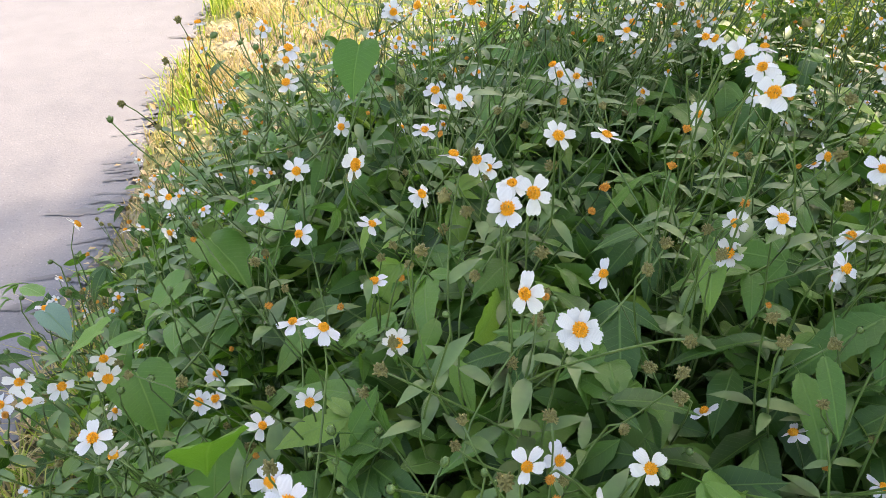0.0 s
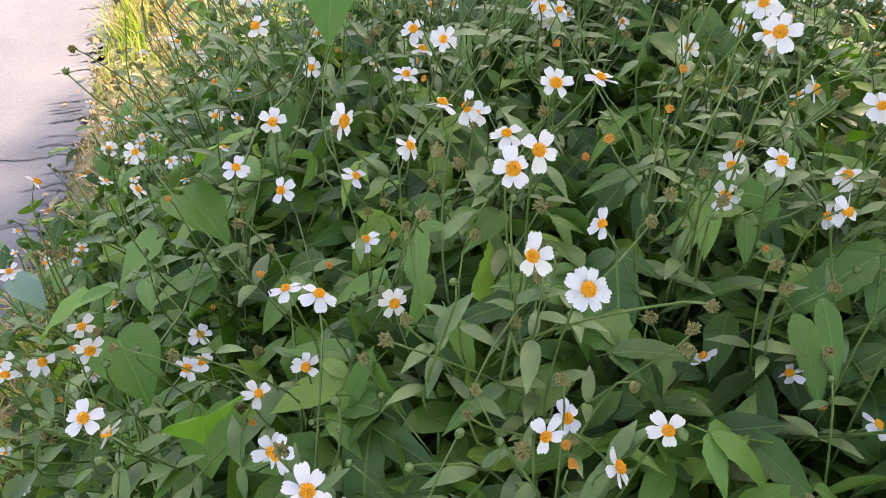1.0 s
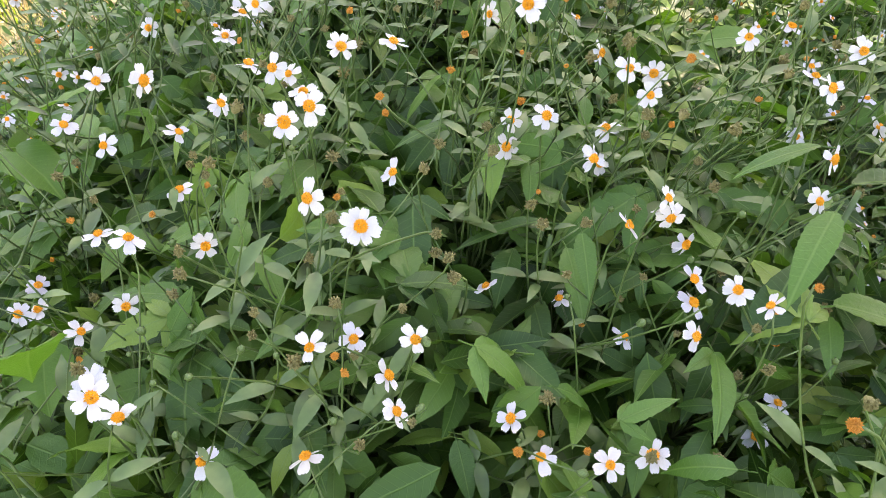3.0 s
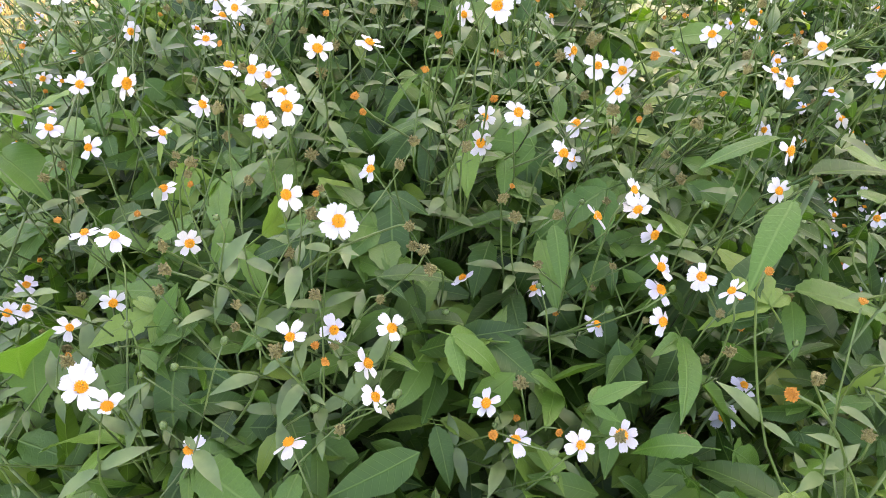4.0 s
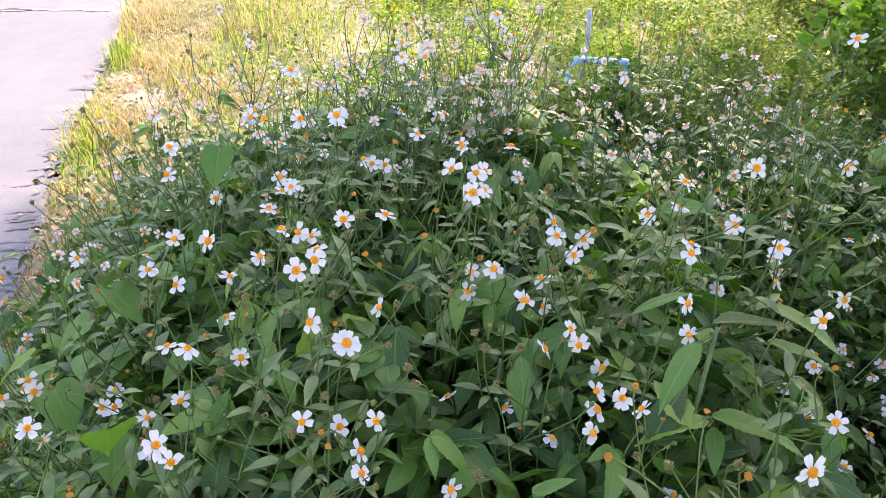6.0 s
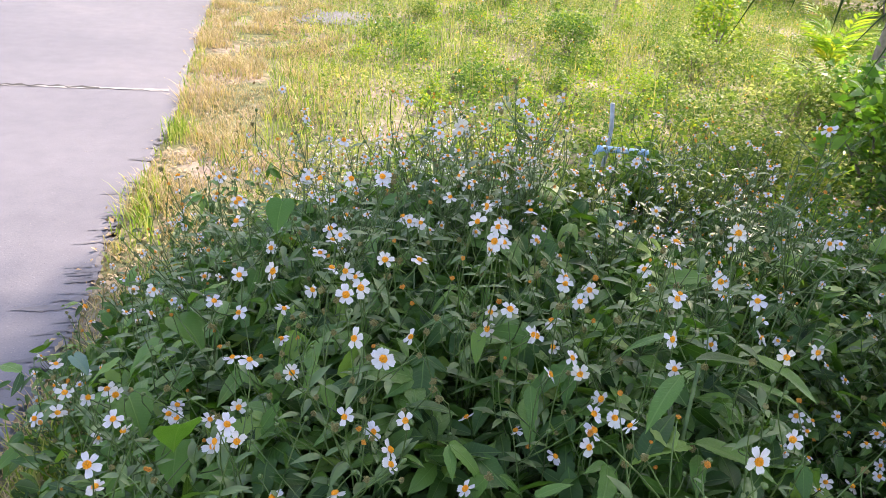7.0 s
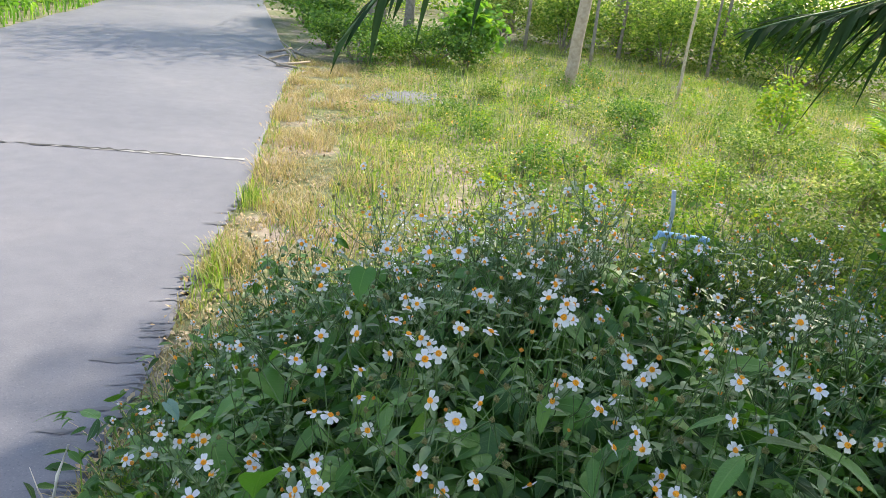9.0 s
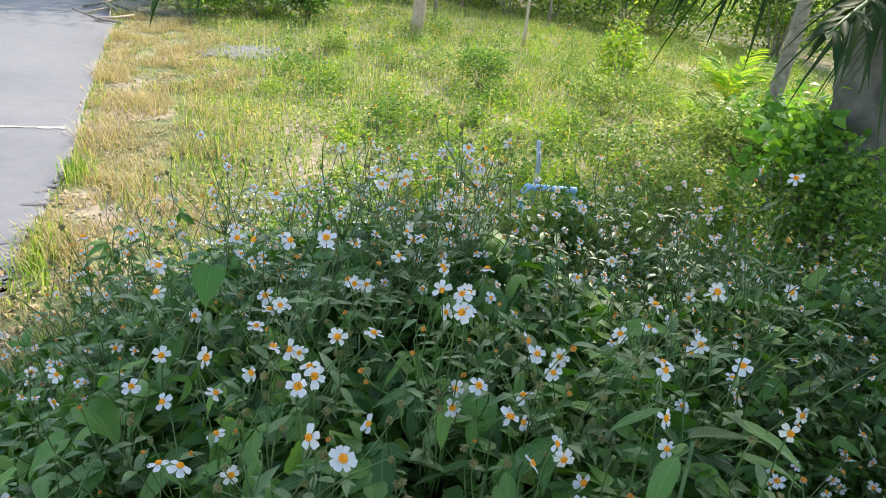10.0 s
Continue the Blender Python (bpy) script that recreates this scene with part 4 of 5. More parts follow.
def bed_back():
    """Fine sunlit leaves and small blooms where the bed runs out into the field."""
    rng = np.random.RandomState(83)
    n = 15000
    y = 1.7 + 1.7 * rng.uniform(0, 1, n) ** 1.2
    x = bed_left(y) + 0.3 + rng.uniform(0, 1, n) * (1.0 + 0.3 * (y - 1.7))
    thick = np.array([0.5 + noise.noise((a * 3.5, b * 3.5, 4)) for a, b in zip(x, y)])
    keep = rng.uniform(0, 1, n) < 0.35 + thick
    x, y, thick = x[keep], y[keep], thick[keep]
    top = (0.42 + 0.3 * thick) * (1 - 0.3 * (y - 1.7) / 1.7) * np.clip(0.35 + (x - bed_left(y) - 0.3) / 0.6, 0, 1)
    ob = new("back_weeds", blade_cloud("back_weeds", np.column_stack([x, y, top * rng.uniform(0.25, 1, len(x))]), rng.uniform(0.018, 0.05, len(x)), SHRUB, rng, 0.2))
    tagged(ob, "fine green weeds behind the flowers", "weeds", kind="stuff")
    pick = rng.uniform(0, 1, len(x)) < 0.05
    k = pick.sum()
    pts = np.column_stack([x[pick], y[pick], top[pick] + rng.uniform(-0.02, 0.2, k)])
    pts = np.repeat(pts, 4, 0) + rng.normal(0, 0.006, (4 * k, 3))
    ob = new("back_blooms", leaf_cloud("back_blooms", pts, rng.uniform(0.01, 0.018, 4 * k), PETAL, rng, 0.38, 0.7))
    tagged(ob, "small white blooms scattered behind the flowers", "flowers", kind="stuff")


bed_back()


def tall_plants():
    """Wiry stems that stand above the back of the bed."""
    rng = random.Random(57)
    for k in range(27):
        x, y = rng.gauss(0.68, 0.16), rng.gauss(1.38, 0.14)
        if k > 10:
            x, y = rng.uniform(0.25, 1.9), rng.uniform(1.3, 2.2)
        heads = []
        for j in range(rng.choice((5, 6, 7))):
            heads.append((x + rng.gauss(0, 0.045), y + rng.gauss(0, 0.045), rng.uniform(1.02, 1.24) - (0.15 + 0.12 * max(0, y - 1.5)) * (k > 10), "small" if rng.random() < 0.85 else "disc"))
        flowering_plant(heads, 5, 36, 4)


tall_plants()


# ---- verge grass and the field ----
def scatter(n, x0, x1, y0, y1, keep, rng):
    xy = np.column_stack([rng.uniform(x0, x1, n), rng.uniform(y0, y1, n)])
    return np.array([p for p in xy if keep(p[0], p[1])])


def heights_at(xy):
    return np.array([ground_height(x, y) for x, y in xy])


def verge(x, y):
    return x > edge_right(y) + 0.01 + 0.05 * noise.noise((y * 3, 1, 0))


def patch(x, y, k, lo):
    return noise.noise((x * k, y * k, 11)) > lo


def stuff(name, me, label, category):
    return tagged(new(name, me), label, category, kind="stuff")


def build_grass():
    rng = np.random.RandomState(8)
    # dry strip beside the tarmac
    xy = scatter(100000, -0.9, 1.8, 0.2, 12, lambda x, y: verge(x, y) and patch(x, y, 3.0, -0.13) and rng.rand() < 1.15 - (x + 0.6 + 0.35 * noise.noise((x * 1.5, y * 1.5, 2))) / (0.75 + 0.12 * y), rng)
    stuff("dry_grass", grass_mesh("dry_grass", xy, heights_at(xy), rng.uniform(0.03, 0.135, len(xy)) * (0.8 + 0.5 * np.sin(xy[:, 0] * 5 + 2 * np.sin(xy[:, 1] * 3))), STRAW, rng, 0.0026, 1.3), "short straw-coloured dry grass along the tarmac edge", "grass")
    xy = scatter(12000, -0.9, 1.0, 0.2, 12, lambda x, y: verge(x, y) and patch(x, y, 2.2, 0.2) and x < 0.2 + 0.08 * y and rng.rand() < min(0.4, 0.25 + 0.2 * (y - 1.5)), rng)
    stuff("verge_grass", grass_mesh("verge_grass", xy, heights_at(xy), rng.uniform(0.03, 0.11, len(xy)), GRASS, rng, 0.0035, 0.8), "yellow-green grass tufts on the verge", "grass")
    # green fringe along the tarmac
    xy = scatter(14000, -2.5, 0.2, 3.0, 14, lambda x, y: 0.0 < x - edge_right(y) < 0.06 + 0.22 * abs(noise.noise((y * 1.7, 3, 1))) and patch(x, y, 1.6, -0.2), rng)
    stuff("fringe_grass", grass_mesh("fringe_grass", xy, heights_at(xy), rng.uniform(0.04, 0.13, len(xy)), GRASS, rng, 0.003, 0.9), "yellow-green fringe of grass along the tarmac", "grass")
    # bright tuft at the edge
    for cx, cy, n in ((-0.5, 3.75, 130), (-0.48, 3.4, 110), (-0.45, 4.9, 130)):
        xy = np.array([cx, cy]) + rng.normal(0, 1, (n, 2)) * (0.05, 0.13)
        tagged(new("grass_tuft", grass_mesh("grass_tuft", xy, heights_at(xy), rng.uniform(0.06, 0.18, n), GRASS, rng, 0.0035, 0.7)), "tall bright yellow-green grass tuft on the verge", "grass", "verge tufts", "stuff")
    # dead leaves on the soil and over the tarmac's edge
    xy = scatter(9000, -0.85, 0.8, 0.4, 10, lambda x, y: patch(x, y, 2.6, -0.1) and x > edge_right(y) - 0.1 * rng.rand() ** 2, rng)
    stuff("leaf_litter", leaf_cloud("leaf_litter", np.column_stack([xy, np.maximum(heights_at(xy), np.where(xy[:, 0] < -0.6, 0.0, -1)) + 0.012]), rng.uniform(0.012, 0.045, len(xy)), LITTER, rng, 0.28, 0.85), "brown dead leaves and bits lying on the verge", "litter")
    # field
    xy = scatter(115000, -0.5, 12, 1.6, 18, lambda x, y: verge(x, y) and x > -0.15 + 0.5 * noise.noise((x * 0.8, y * 0.8, 6)) + 0.04 * y + 0.5 * smooth(7.5, 9, y) * (1 - smooth(11, 12, y)) and (x - 3.2) ** 2 + (y - 9.6) ** 2 > 0.35 * rng.rand() and rng.rand() < (0.85 - 0.02 * y) * (1 - 0.65 * smooth(1.2, 2.6, x) * (1 - smooth(5.5, 8, y))) and not (y < 2.2 and x < 2.3), rng)
    stuff("field_grass", grass_mesh("field_grass", xy, heights_at(xy), rng.uniform(0.06, 0.25, len(xy)) * (0.7 + 0.3 * np.sin(xy[:, 0] * 2.1 + 1) * np.sin(xy[:, 1] * 1.4)), GRASS, rng, 0.0034, 0.9), "sunlit yellow-green field grass", "grass")
    # low broad-leaved weeds
    xy = scatter(110000, -0.3, 12, 1.8, 16, lambda x, y: verge(x, y) and x > 0.1 + 0.03 * y + 0.5 * noise.noise((x * 0.7, y * 0.7, 8)) and patch(x, y, 1.1, -0.4) and rng.rand() < 1.15 - 0.05 * y, rng)
    z = heights_at(xy) + rng.uniform(0.02, 0.34, len(xy)) * (0.6 + 0.4 * np.sin(xy[:, 0] * 1.7) * np.cos(xy[:, 1] * 1.3))
    stuff("field_weeds", leaf_cloud("field_weeds", np.column_stack([xy, z]), rng.uniform(0.018, 0.042, len(xy)), WEED, rng, 0.22, 0.5), "mixed low broad-leaved weeds in the sunlit field", "weeds")
    # taller clumps and pale stalks between them
    for name, mat, count, leaf, label in (("dark_weeds", SHRUB, 170, 0.034, "darker green weed clumps in the field"), ("pale_weeds", BRIGHT, 120, 0.034, "yellow-green weed clumps in the field"), ("mixed_weeds", WEED, 110, 0.032, "tall green weed clumps in the field")):
        pts = []
        for k in range(count):
            y = 2.6 + 11 * rng.rand() ** 1.6
            x = rng.uniform(0.7 + 0.05 * y, 2.5 + 0.75 * y)
            r, h = rng.uniform(0.08, 0.3), rng.uniform(0.15, 0.42)
            n = int(360 * r / 0.2)
            p = rng.normal(0, 0.5, (n, 3)) * (r, r, 0)
            p[:, 2] = ground_height(x, y) + h * rng.uniform(0.1, 1, n) * (1 - 0.6 * np.minimum(1, np.hypot(p[:, 0], p[:, 1]) / r))
            pts.append(p + (x, y, 0))
        pts = np.concatenate(pts)
        stuff(name, leaf_cloud(name, pts, rng.uniform(0.6, 1.3, len(pts)) * leaf, mat, rng, 0.24, 0.5), label, "weeds")
    xy = scatter(2200, 0.2, 10, 1.9, 12, lambda x, y: x > 0.1 + 0.06 * y and patch(x, y, 1.4, 0.0), rng)
    stuff("dry_stalks", grass_mesh("dry_stalks", xy, heights_at(xy), rng.uniform(0.25, 0.6, len(xy)), STRAW, rng, 0.0022, 0.25), "thin pale dry stalks standing in the field", "stalks")
    # rough grass beside and behind the bed
    xy = scatter(15000, -0.6, 7, -4, 2.4, lambda x, y: verge(x, y) and not (x < 2.4 and 0 < y) and patch(x, y, 1.2, -0.3), rng)
    stuff("rough_grass", grass_mesh("rough_grass", xy, heights_at(xy), rng.uniform(0.06, 0.26, len(xy)), GRASS, rng, 0.007, 0.8), "rough yellow-green grass around the flower bed", "grass")
    # scattered specks of bloom
    for name, mat, n, label in (("yellow_blooms", DISC, 1500, "tiny orange-yellow blooms scattered over the field"), ("white_blooms", PETAL, 500, "tiny white blooms scattered over the field")):
        xy = scatter(n, 0.4, 9, 2.2, 13, lambda x, y: x > 0.3 + 0.1 * y and patch(x, y, 0.8, -0.1), rng)
        stuff(name, leaf_cloud(name, np.column_stack([xy, heights_at(xy) + rng.uniform(0.15, 0.45, len(xy))]), rng.uniform(0.012, 0.03, len(xy)), mat, rng, 0.4, 0.6), label, "flowers")
    # far side of the lane
    xy = scatter(12000, -12, -4.5, 4, 40, lambda x, y: x < edge_left(y) - 0.02, rng)
    stuff("far_verge_grass", grass_mesh("far_verge_grass", xy, heights_at(xy), rng.uniform(0.1, 0.35, len(xy)), LUSH, rng, 0.012, 0.6), "green grass on the far verge", "grass")


build_grass()


def shrub(at, size, n, mat, leaf, seed, label, name="shrub", group="field shrubs", lumps=9):
    rng = np.random.RandomState(seed)
    ob = thing(name, label, "shrub", (at[0], at[1], ground_height(*at) - 0.02), group)
    sx, sy, sz = size
    cs = []
    for k in range(lumps):
        a = rng.uniform(0, 6.28)
        r = rng.uniform(0.1, 0.8)
        c = np.array([sx * r * np.cos(a), sy * r * np.sin(a), sz * (0.85 - 0.55 * r * rng.uniform(0.5, 1.2))])
        cs.append((c, rng.uniform(0.25, 0.45)))
        s = Soup()
        s.tube([(c[0] * 0.1, c[1] * 0.1, 0), (c[0] * 0.5, c[1] * 0.5, c[2] * 0.6), tuple(c)], [0.018 * min(sz, 0.9), 0.011 * min(sz, 0.9), 0.004])
        part("branch", s.mesh("branch", BARK), ob)
    pts = []
    for k in range(n):
        c, r = cs[rng.randint(len(cs))]
        p = c + rng.normal(0, 0.62, 3) * r * np.array([sx, sy, sz * 0.8])
        p[2] = max(0.03, p[2])
        pts.append(p)
    crown = part("crown", leaf_cloud("crown", pts, rng.uniform(0.6, 1.2, n) * leaf, mat, rng, 0.28, 0.5), ob)
    crown["kind"] = "stuff"
    return ob


def tree(at, height, radius, seed, label, crown_at=0.55, n=5000, mat=None, lean=0.0, spread=1.8):
    rng = np.random.RandomState(seed)
    base = Vector((at[0], at[1], ground_height(*at) - 0.05))
    ob = thing("tree", label, "tree", base, "background trees")
    s = Soup()
    pts = [(lean * q * height, 0.05 * np.sin(q * 5 + seed), q * height) for q in np.linspace(0, 1, 9)]
    s.tube(pts, [radius * (1.25 if i == 0 else 1) * (1 - 0.07 * i) for i in range(9)], 9)
    part("trunk", s.mesh("trunk", BARK), ob)
    tips = []
    for k in range(12):
        q = rng.uniform(crown_at, 0.98)
        a = rng.uniform(0, 6.28)
        p0 = Vector((lean * q * height, 0, q * height))
        p1 = p0 + Vector((np.cos(a), np.sin(a), rng.uniform(-0.1, 0.6))) * spread * rng.uniform(0.5, 1)
        s = Soup()
        s.tube([p0, p0.lerp(p1, 0.5) + Vector((0, 0, 0.15)), p1], [radius * 0.35, radius * 0.22, 0.01])
        part("limb", s.mesh("limb", BARK), ob)
        tips.append(p1)
    c = np.array([tips[rng.randint(len(tips))] for _ in range(n)]) + rng.normal(0, 0.36 * spread, (n, 3)) * (1, 1, 0.7)
    crown = part("crown", leaf_cloud("crown", c, rng.uniform(0.08, 0.18, n), mat or WOODS, rng, 0.28, 0.4), ob)
    crown["kind"] = "stuff"


GREEN = "dense green shrub beside the lane"
shrub((0.3, 12.4), (0.9, 0.9, 0.75), 6500, SHRUB, 0.06, 1, GREEN)
shrub((-0.2, 14.2), (0.8, 1.2, 0.9), 3000, SHRUB, 0.1, 2, GREEN)
shrub((1.5, 12.6), (1.0, 0.8, 0.7), 6000, SHRUB, 0.06, 3, GREEN)
shrub((2.2, 13.0), (0.6, 0.6, 1.1), 1300, LUSH, 0.16, 4, "sunlit yellow-green broad-leaved bush")
shrub((-0.9, 18.5), (0.9, 2.2, 1.1), 2600, SHRUB, 0.12, 5, GREEN)
shrub((3.4, 7.8), (0.45, 0.4, 0.5), 2200, SHRUB, 0.04, 6, "small dark green weed clump in the field")
shrub((4.4, 6.8), (0.6, 0.6, 0.42), 2200, WEED, 0.04, 7, "green weed clump in the field")
shrub((5.3, 8.0), (0.3, 0.3, 0.85), 900, BRIGHT, 0.07, 8, "tall yellow-green sapling in the field")
shrub((4.2, 4.9), (0.7, 0.5, 0.5), 3200, WEED, 0.04, 9, "sunlit broad-leaved green shrub beside the palm")
shrub((5.1, 5.0), (0.8, 0.5, 0.6), 1500, LUSH, 0.09, 10, "broad-leaved green shrub beside the palm")
shrub((3.75, 3.0), (0.5, 0.4, 0.72), 2000, SHRUB, 0.055, 14, "low dark green shrub in front of the palm")
shrub((3.85, 3.45), (0.5, 0.35, 0.85), 650, LUSH, 0.12, 15, "broad-leaved green shrub beside the palm")
shrub((3.3, 3.9), (0.6, 0.5, 0.4), 2600, WEED, 0.036, 11, "low dark green shrub in the shade")
shrub((2.7, 2.3), (0.5, 0.5, 0.5), 2600, SHRUB, 0.04, 12, "low dark green shrub in the shade")
shrub((3.4, 2.2), (0.7, 0.6, 0.8), 3600, SHRUB, 0.05, 13, "low dark green shrub in the shade")
for i, (x, y) in enumerate(((1.45, 2.5), (1.72, 2.55), (2.15, 2.7), (1.25, 2.7), (1.56, 2.6), (1.82, 2.6), (1.95, 2.6))):
    shrub((x, y), (0.2, 0.12, 0.62), 640, (WEED, SHRUB)[i % 2], 0.045, 60 + i, "low green weed clump around the water pipe")
for i, (x, y) in enumerate(((5.6, 18.0), (7.4, 17.5), (9.2, 18.2), (11.2, 16.5), (3.8, 18.5), (8.0, 19.5), (13.0, 14))):
    shrub((x, y), (1.3, 1.1, 1.0 + 0.25 * (i % 3)), 3200, (WOODS, WEED, BRIGHT)[i % 3], 0.085, 30 + i, "sunlit shrub at the back of the field")
TREE = "tree with grey bark at the back of the field"
tree((0.75, 17.2), 6, 0.2, 1, TREE, spread=2.2, n=4000)
tree((1.4, 16.2), 5.5, 0.11, 2, TREE, n=2500)
tree((4.5, 21), 7, 0.16, 3, TREE, spread=2.6)
tree((8, 22), 7, 0.18, 4, TREE, spread=2.8)
tree((12, 20), 7, 0.18, 5, TREE, spread=2.8)
tree((-8, 22), 7, 0.2, 6, TREE, spread=3)
tree((-7.5, 32), 8, 0.2, 7, TREE, spread=3)
tree((-1.5, 27), 8, 0.2, 8, TREE, spread=3)
shrub((9.6, 15.0), (1.7, 1.2, 1.9), 6000, SHRUB, 0.12, 70, "tall dark green thicket at the edge of the field")
shrub((12.0, 13.0), (1.7, 1.2, 2.6), 7000, SHRUB, 0.12, 71, "tall dark green thicket at the edge of the field")
shrub((7.0, 15.8), (1.5, 1.0, 1.5), 5000, WOODS, 0.09, 73, "sunlit shrub at the back of the field")
shrub((4.9, 16.6), (1.1, 0.9, 1.5), 4000, WOODS, 0.09, 74, "sunlit shrub at the back of the field")
# unseen bush, added to block sky light from the bed's right side
shrub((2.15, 0.15), (0.6, 0.7, 1.45), 6000, SHRUB, 0.09, 72, "tall dense green bush added out of view to dim the flower bed", lumps=14)
for i, (x, y) in enumerate(((2.6, 14.8), (4.9, 14.4), (6.1, 16.2), (7.3, 14.2), (3.9, 15.9), (8.3, 16.0))):
    tree((x, y), 4.5 + 0.3 * i, 0.03 + 0.006 * (i % 3), 80 + i, "slender pale sapling at the back of the field", 0.5, 260, WOODS, 0.02 * (i % 3 - 1), 0.9)
tree((3.4, 20.0), 6, 0.09, 10, TREE, 0.5, 1500, WOODS)
tree((7.5, 20.5), 6, 0.12, 11, TREE, 0.5, 2200, WOODS)
tree((11.6, 20.0), 6.5, 0.1, 12, TREE, 0.5, 1800, WOODS)
tree((5.55, 5.7), 5, 0.075, 9, "slim grey tree trunk beside the palm", 0.75, 1200, None, 0.03, 1.2)


def shade_tree():
    """A tall tree added out of view; its crown keeps the bed out of the sun."""
    rng = np.random.RandomState(91)
    base = Vector((9.4, 5.0, ground_height(9.4, 5.0) - 0.05))
    ob = thing("tree", "tall unseen grey-barked tree with a broad flat crown, added to shade the flowers", "tree", base, "background trees")
    mid = Vector((7.6, 6.6, 9.9)) - base
    top = mid + Vector((0.9, -0.5, -0.7))
    s = Soup()
    s.tube([Vector((0, 0, 0)), top * 0.35 + Vector((0.25, -0.1, 0)), top * 0.7 + Vector((0.25, -0.1, 0)), top], [0.26, 0.2, 0.17, 0.13], 12)
    part("trunk", s.mesh("trunk", BARK), ob)
    for k in range(9):
        a = k * 0.7 + 0.2
        tip = mid + Vector((1.7 * math.cos(a), 1.9 * math.sin(a), rng.uniform(-0.2, 0.3)))
        s = Soup()
        s.tube([top, top.lerp(tip, 0.5) + Vector((0, 0, 0.15)), tip], [0.08, 0.05, 0.015], 6)
        part("limb", s.mesh("limb", BARK), ob)
    # crown outline follows the shadow wanted on the bed and lane
    x, y = rng.uniform(-1.2, 4.6, 27000), rng.uniform(-2.2, 4.8, 27000)
    far = 0.85 + 2.4 / (1 + np.exp((x - 0.32) * 16)) + 0.4 / (1 + np.exp((0.9 - x) * 8)) - 0.6 / (1 + np.exp((2.3 - x) * 6)) + 0.12 * np.sin(4 * x) + 0.1 * np.sin(9 * x + 1)
    near = -1.8 + 0.2 * np.sin(3 * x)
    left = 0.16 - 0.16 * (4.96 - y) + 0.08 * np.sin(2.6 * y) + 0.05 * np.sin(7 * y)
    inside = np.minimum(np.minimum(far - y, y - near), np.minimum(x - left, 4.0 - x))
    keep = rng.uniform(0, 1, len(x)) < 1 / (1 + np.exp(-inside * 12))
    x, y = x[keep], y[keep]
    n = len(x)
    p = np.column_stack([x + 6.55 - base.x, y + 6.32 - base.y, mid.z + rng.normal(0, 0.25, n)])
    crown = part("crown", leaf_cloud("crown", p, rng.uniform(0.14, 0.3, n), SHRUB, rng, 0.3, 0.5), ob)
    crown["kind"] = "stuff"


shade_tree()


def far_woods():
    rng = np.random.RandomState(77)
    pts = []
    for k in range(75000):
        a = rng.uniform(-0.9, 1.75)
        r = (23 if a > 0.22 else 25) + 8 * rng.uniform(0, 1)
        x, y = r * np.sin(a), r * np.cos(a)
        if edge_left(y) < x < edge_right(y) + 0.3 and y < 33:
            continue
        h = 3.4 + 1.5 * noise.noise((x * 0.25, y * 0.25, 0))
        pts.append((x, y, -0.3 + h * rng.uniform(0, 1)))
    stuff("far_woods", leaf_cloud("far_woods", pts, rng.uniform(0.09, 0.22, len(pts)), WOODS, rng, 0.3, 0.35), "dense green woods behind the field", "woods")
    # clumps of undergrowth in front of them
    for name, mat, count, leaf, label in (("dark_undergrowth", SHRUB, 40, 0.09, "dark green undergrowth at the foot of the woods"), ("green_undergrowth", WOODS, 85, 0.09, "green undergrowth at the foot of the woods"), ("bright_undergrowth", BRIGHT, 55, 0.1, "sunlit yellow-green undergrowth at the foot of the woods")):
        pts = []
        for k in range(count):
            a = rng.uniform(-0.9, 1.6)
            r = (19.5 if a > 0.2 else 23) + 6 * rng.uniform(0, 1)
            x, y = r * np.sin(a), r * np.cos(a)
            if edge_left(y) - 0.8 < x < edge_right(y) + 0.8 and y < 33:
                continue
            s, h = rng.uniform(0.4, 1.1), rng.uniform(0.8, 4.0)
            n = int(420 * s)
            d = rng.normal(0, 1, (n, 3))
            d /= np.linalg.norm(d, axis=1, keepdims=True)
            pts.append(d * (s, s, 0.45 * h) * rng.uniform(0.55, 1.05, (n, 1)) + (x, y, 0.42 * h - 0.3))
        pts = np.concatenate(pts)
        stuff(name, leaf_cloud(name, pts, rng.uniform(0.5, 1.3, len(pts)) * leaf, mat, rng, 0.27, 0.45), label, "undergrowth")
    pts = []
    for k in range(16000):
        a = rng.uniform(0.24, 1.4)
        r = 18.0 + 3 * rng.uniform(0, 1)
        x, y = r * np.sin(a), r * np.cos(a)
        pts.append((x, y, -0.2 + (1.5 + 1.2 * noise.noise((x * 0.5, y * 0.5, 3))) * rng.uniform(0, 1)))
    stuff("thicket", leaf_cloud("thicket", pts, rng.uniform(0.05, 0.13, len(pts)), WEED, rng, 0.28, 0.4), "sunlit thicket along the back of the field", "thicket")
    pts = []
    for k in range(7000):
        y = rng.uniform(8, 40)
        x = edge_left(y) - 0.6 - abs(rng.normal(0, 0.9))
        pts.append((x, y, rng.uniform(0, 1) * (0.7 + 0.4 * noise.noise((x, y * 0.4, 5)))))
    stuff("far_verge_hedge", leaf_cloud("far_verge_hedge", pts, rng.uniform(0.1, 0.22, len(pts)), LUSH, rng, 0.28, 0.5), "bright green hedge on the far side of the lane", "hedge")


far_woods()


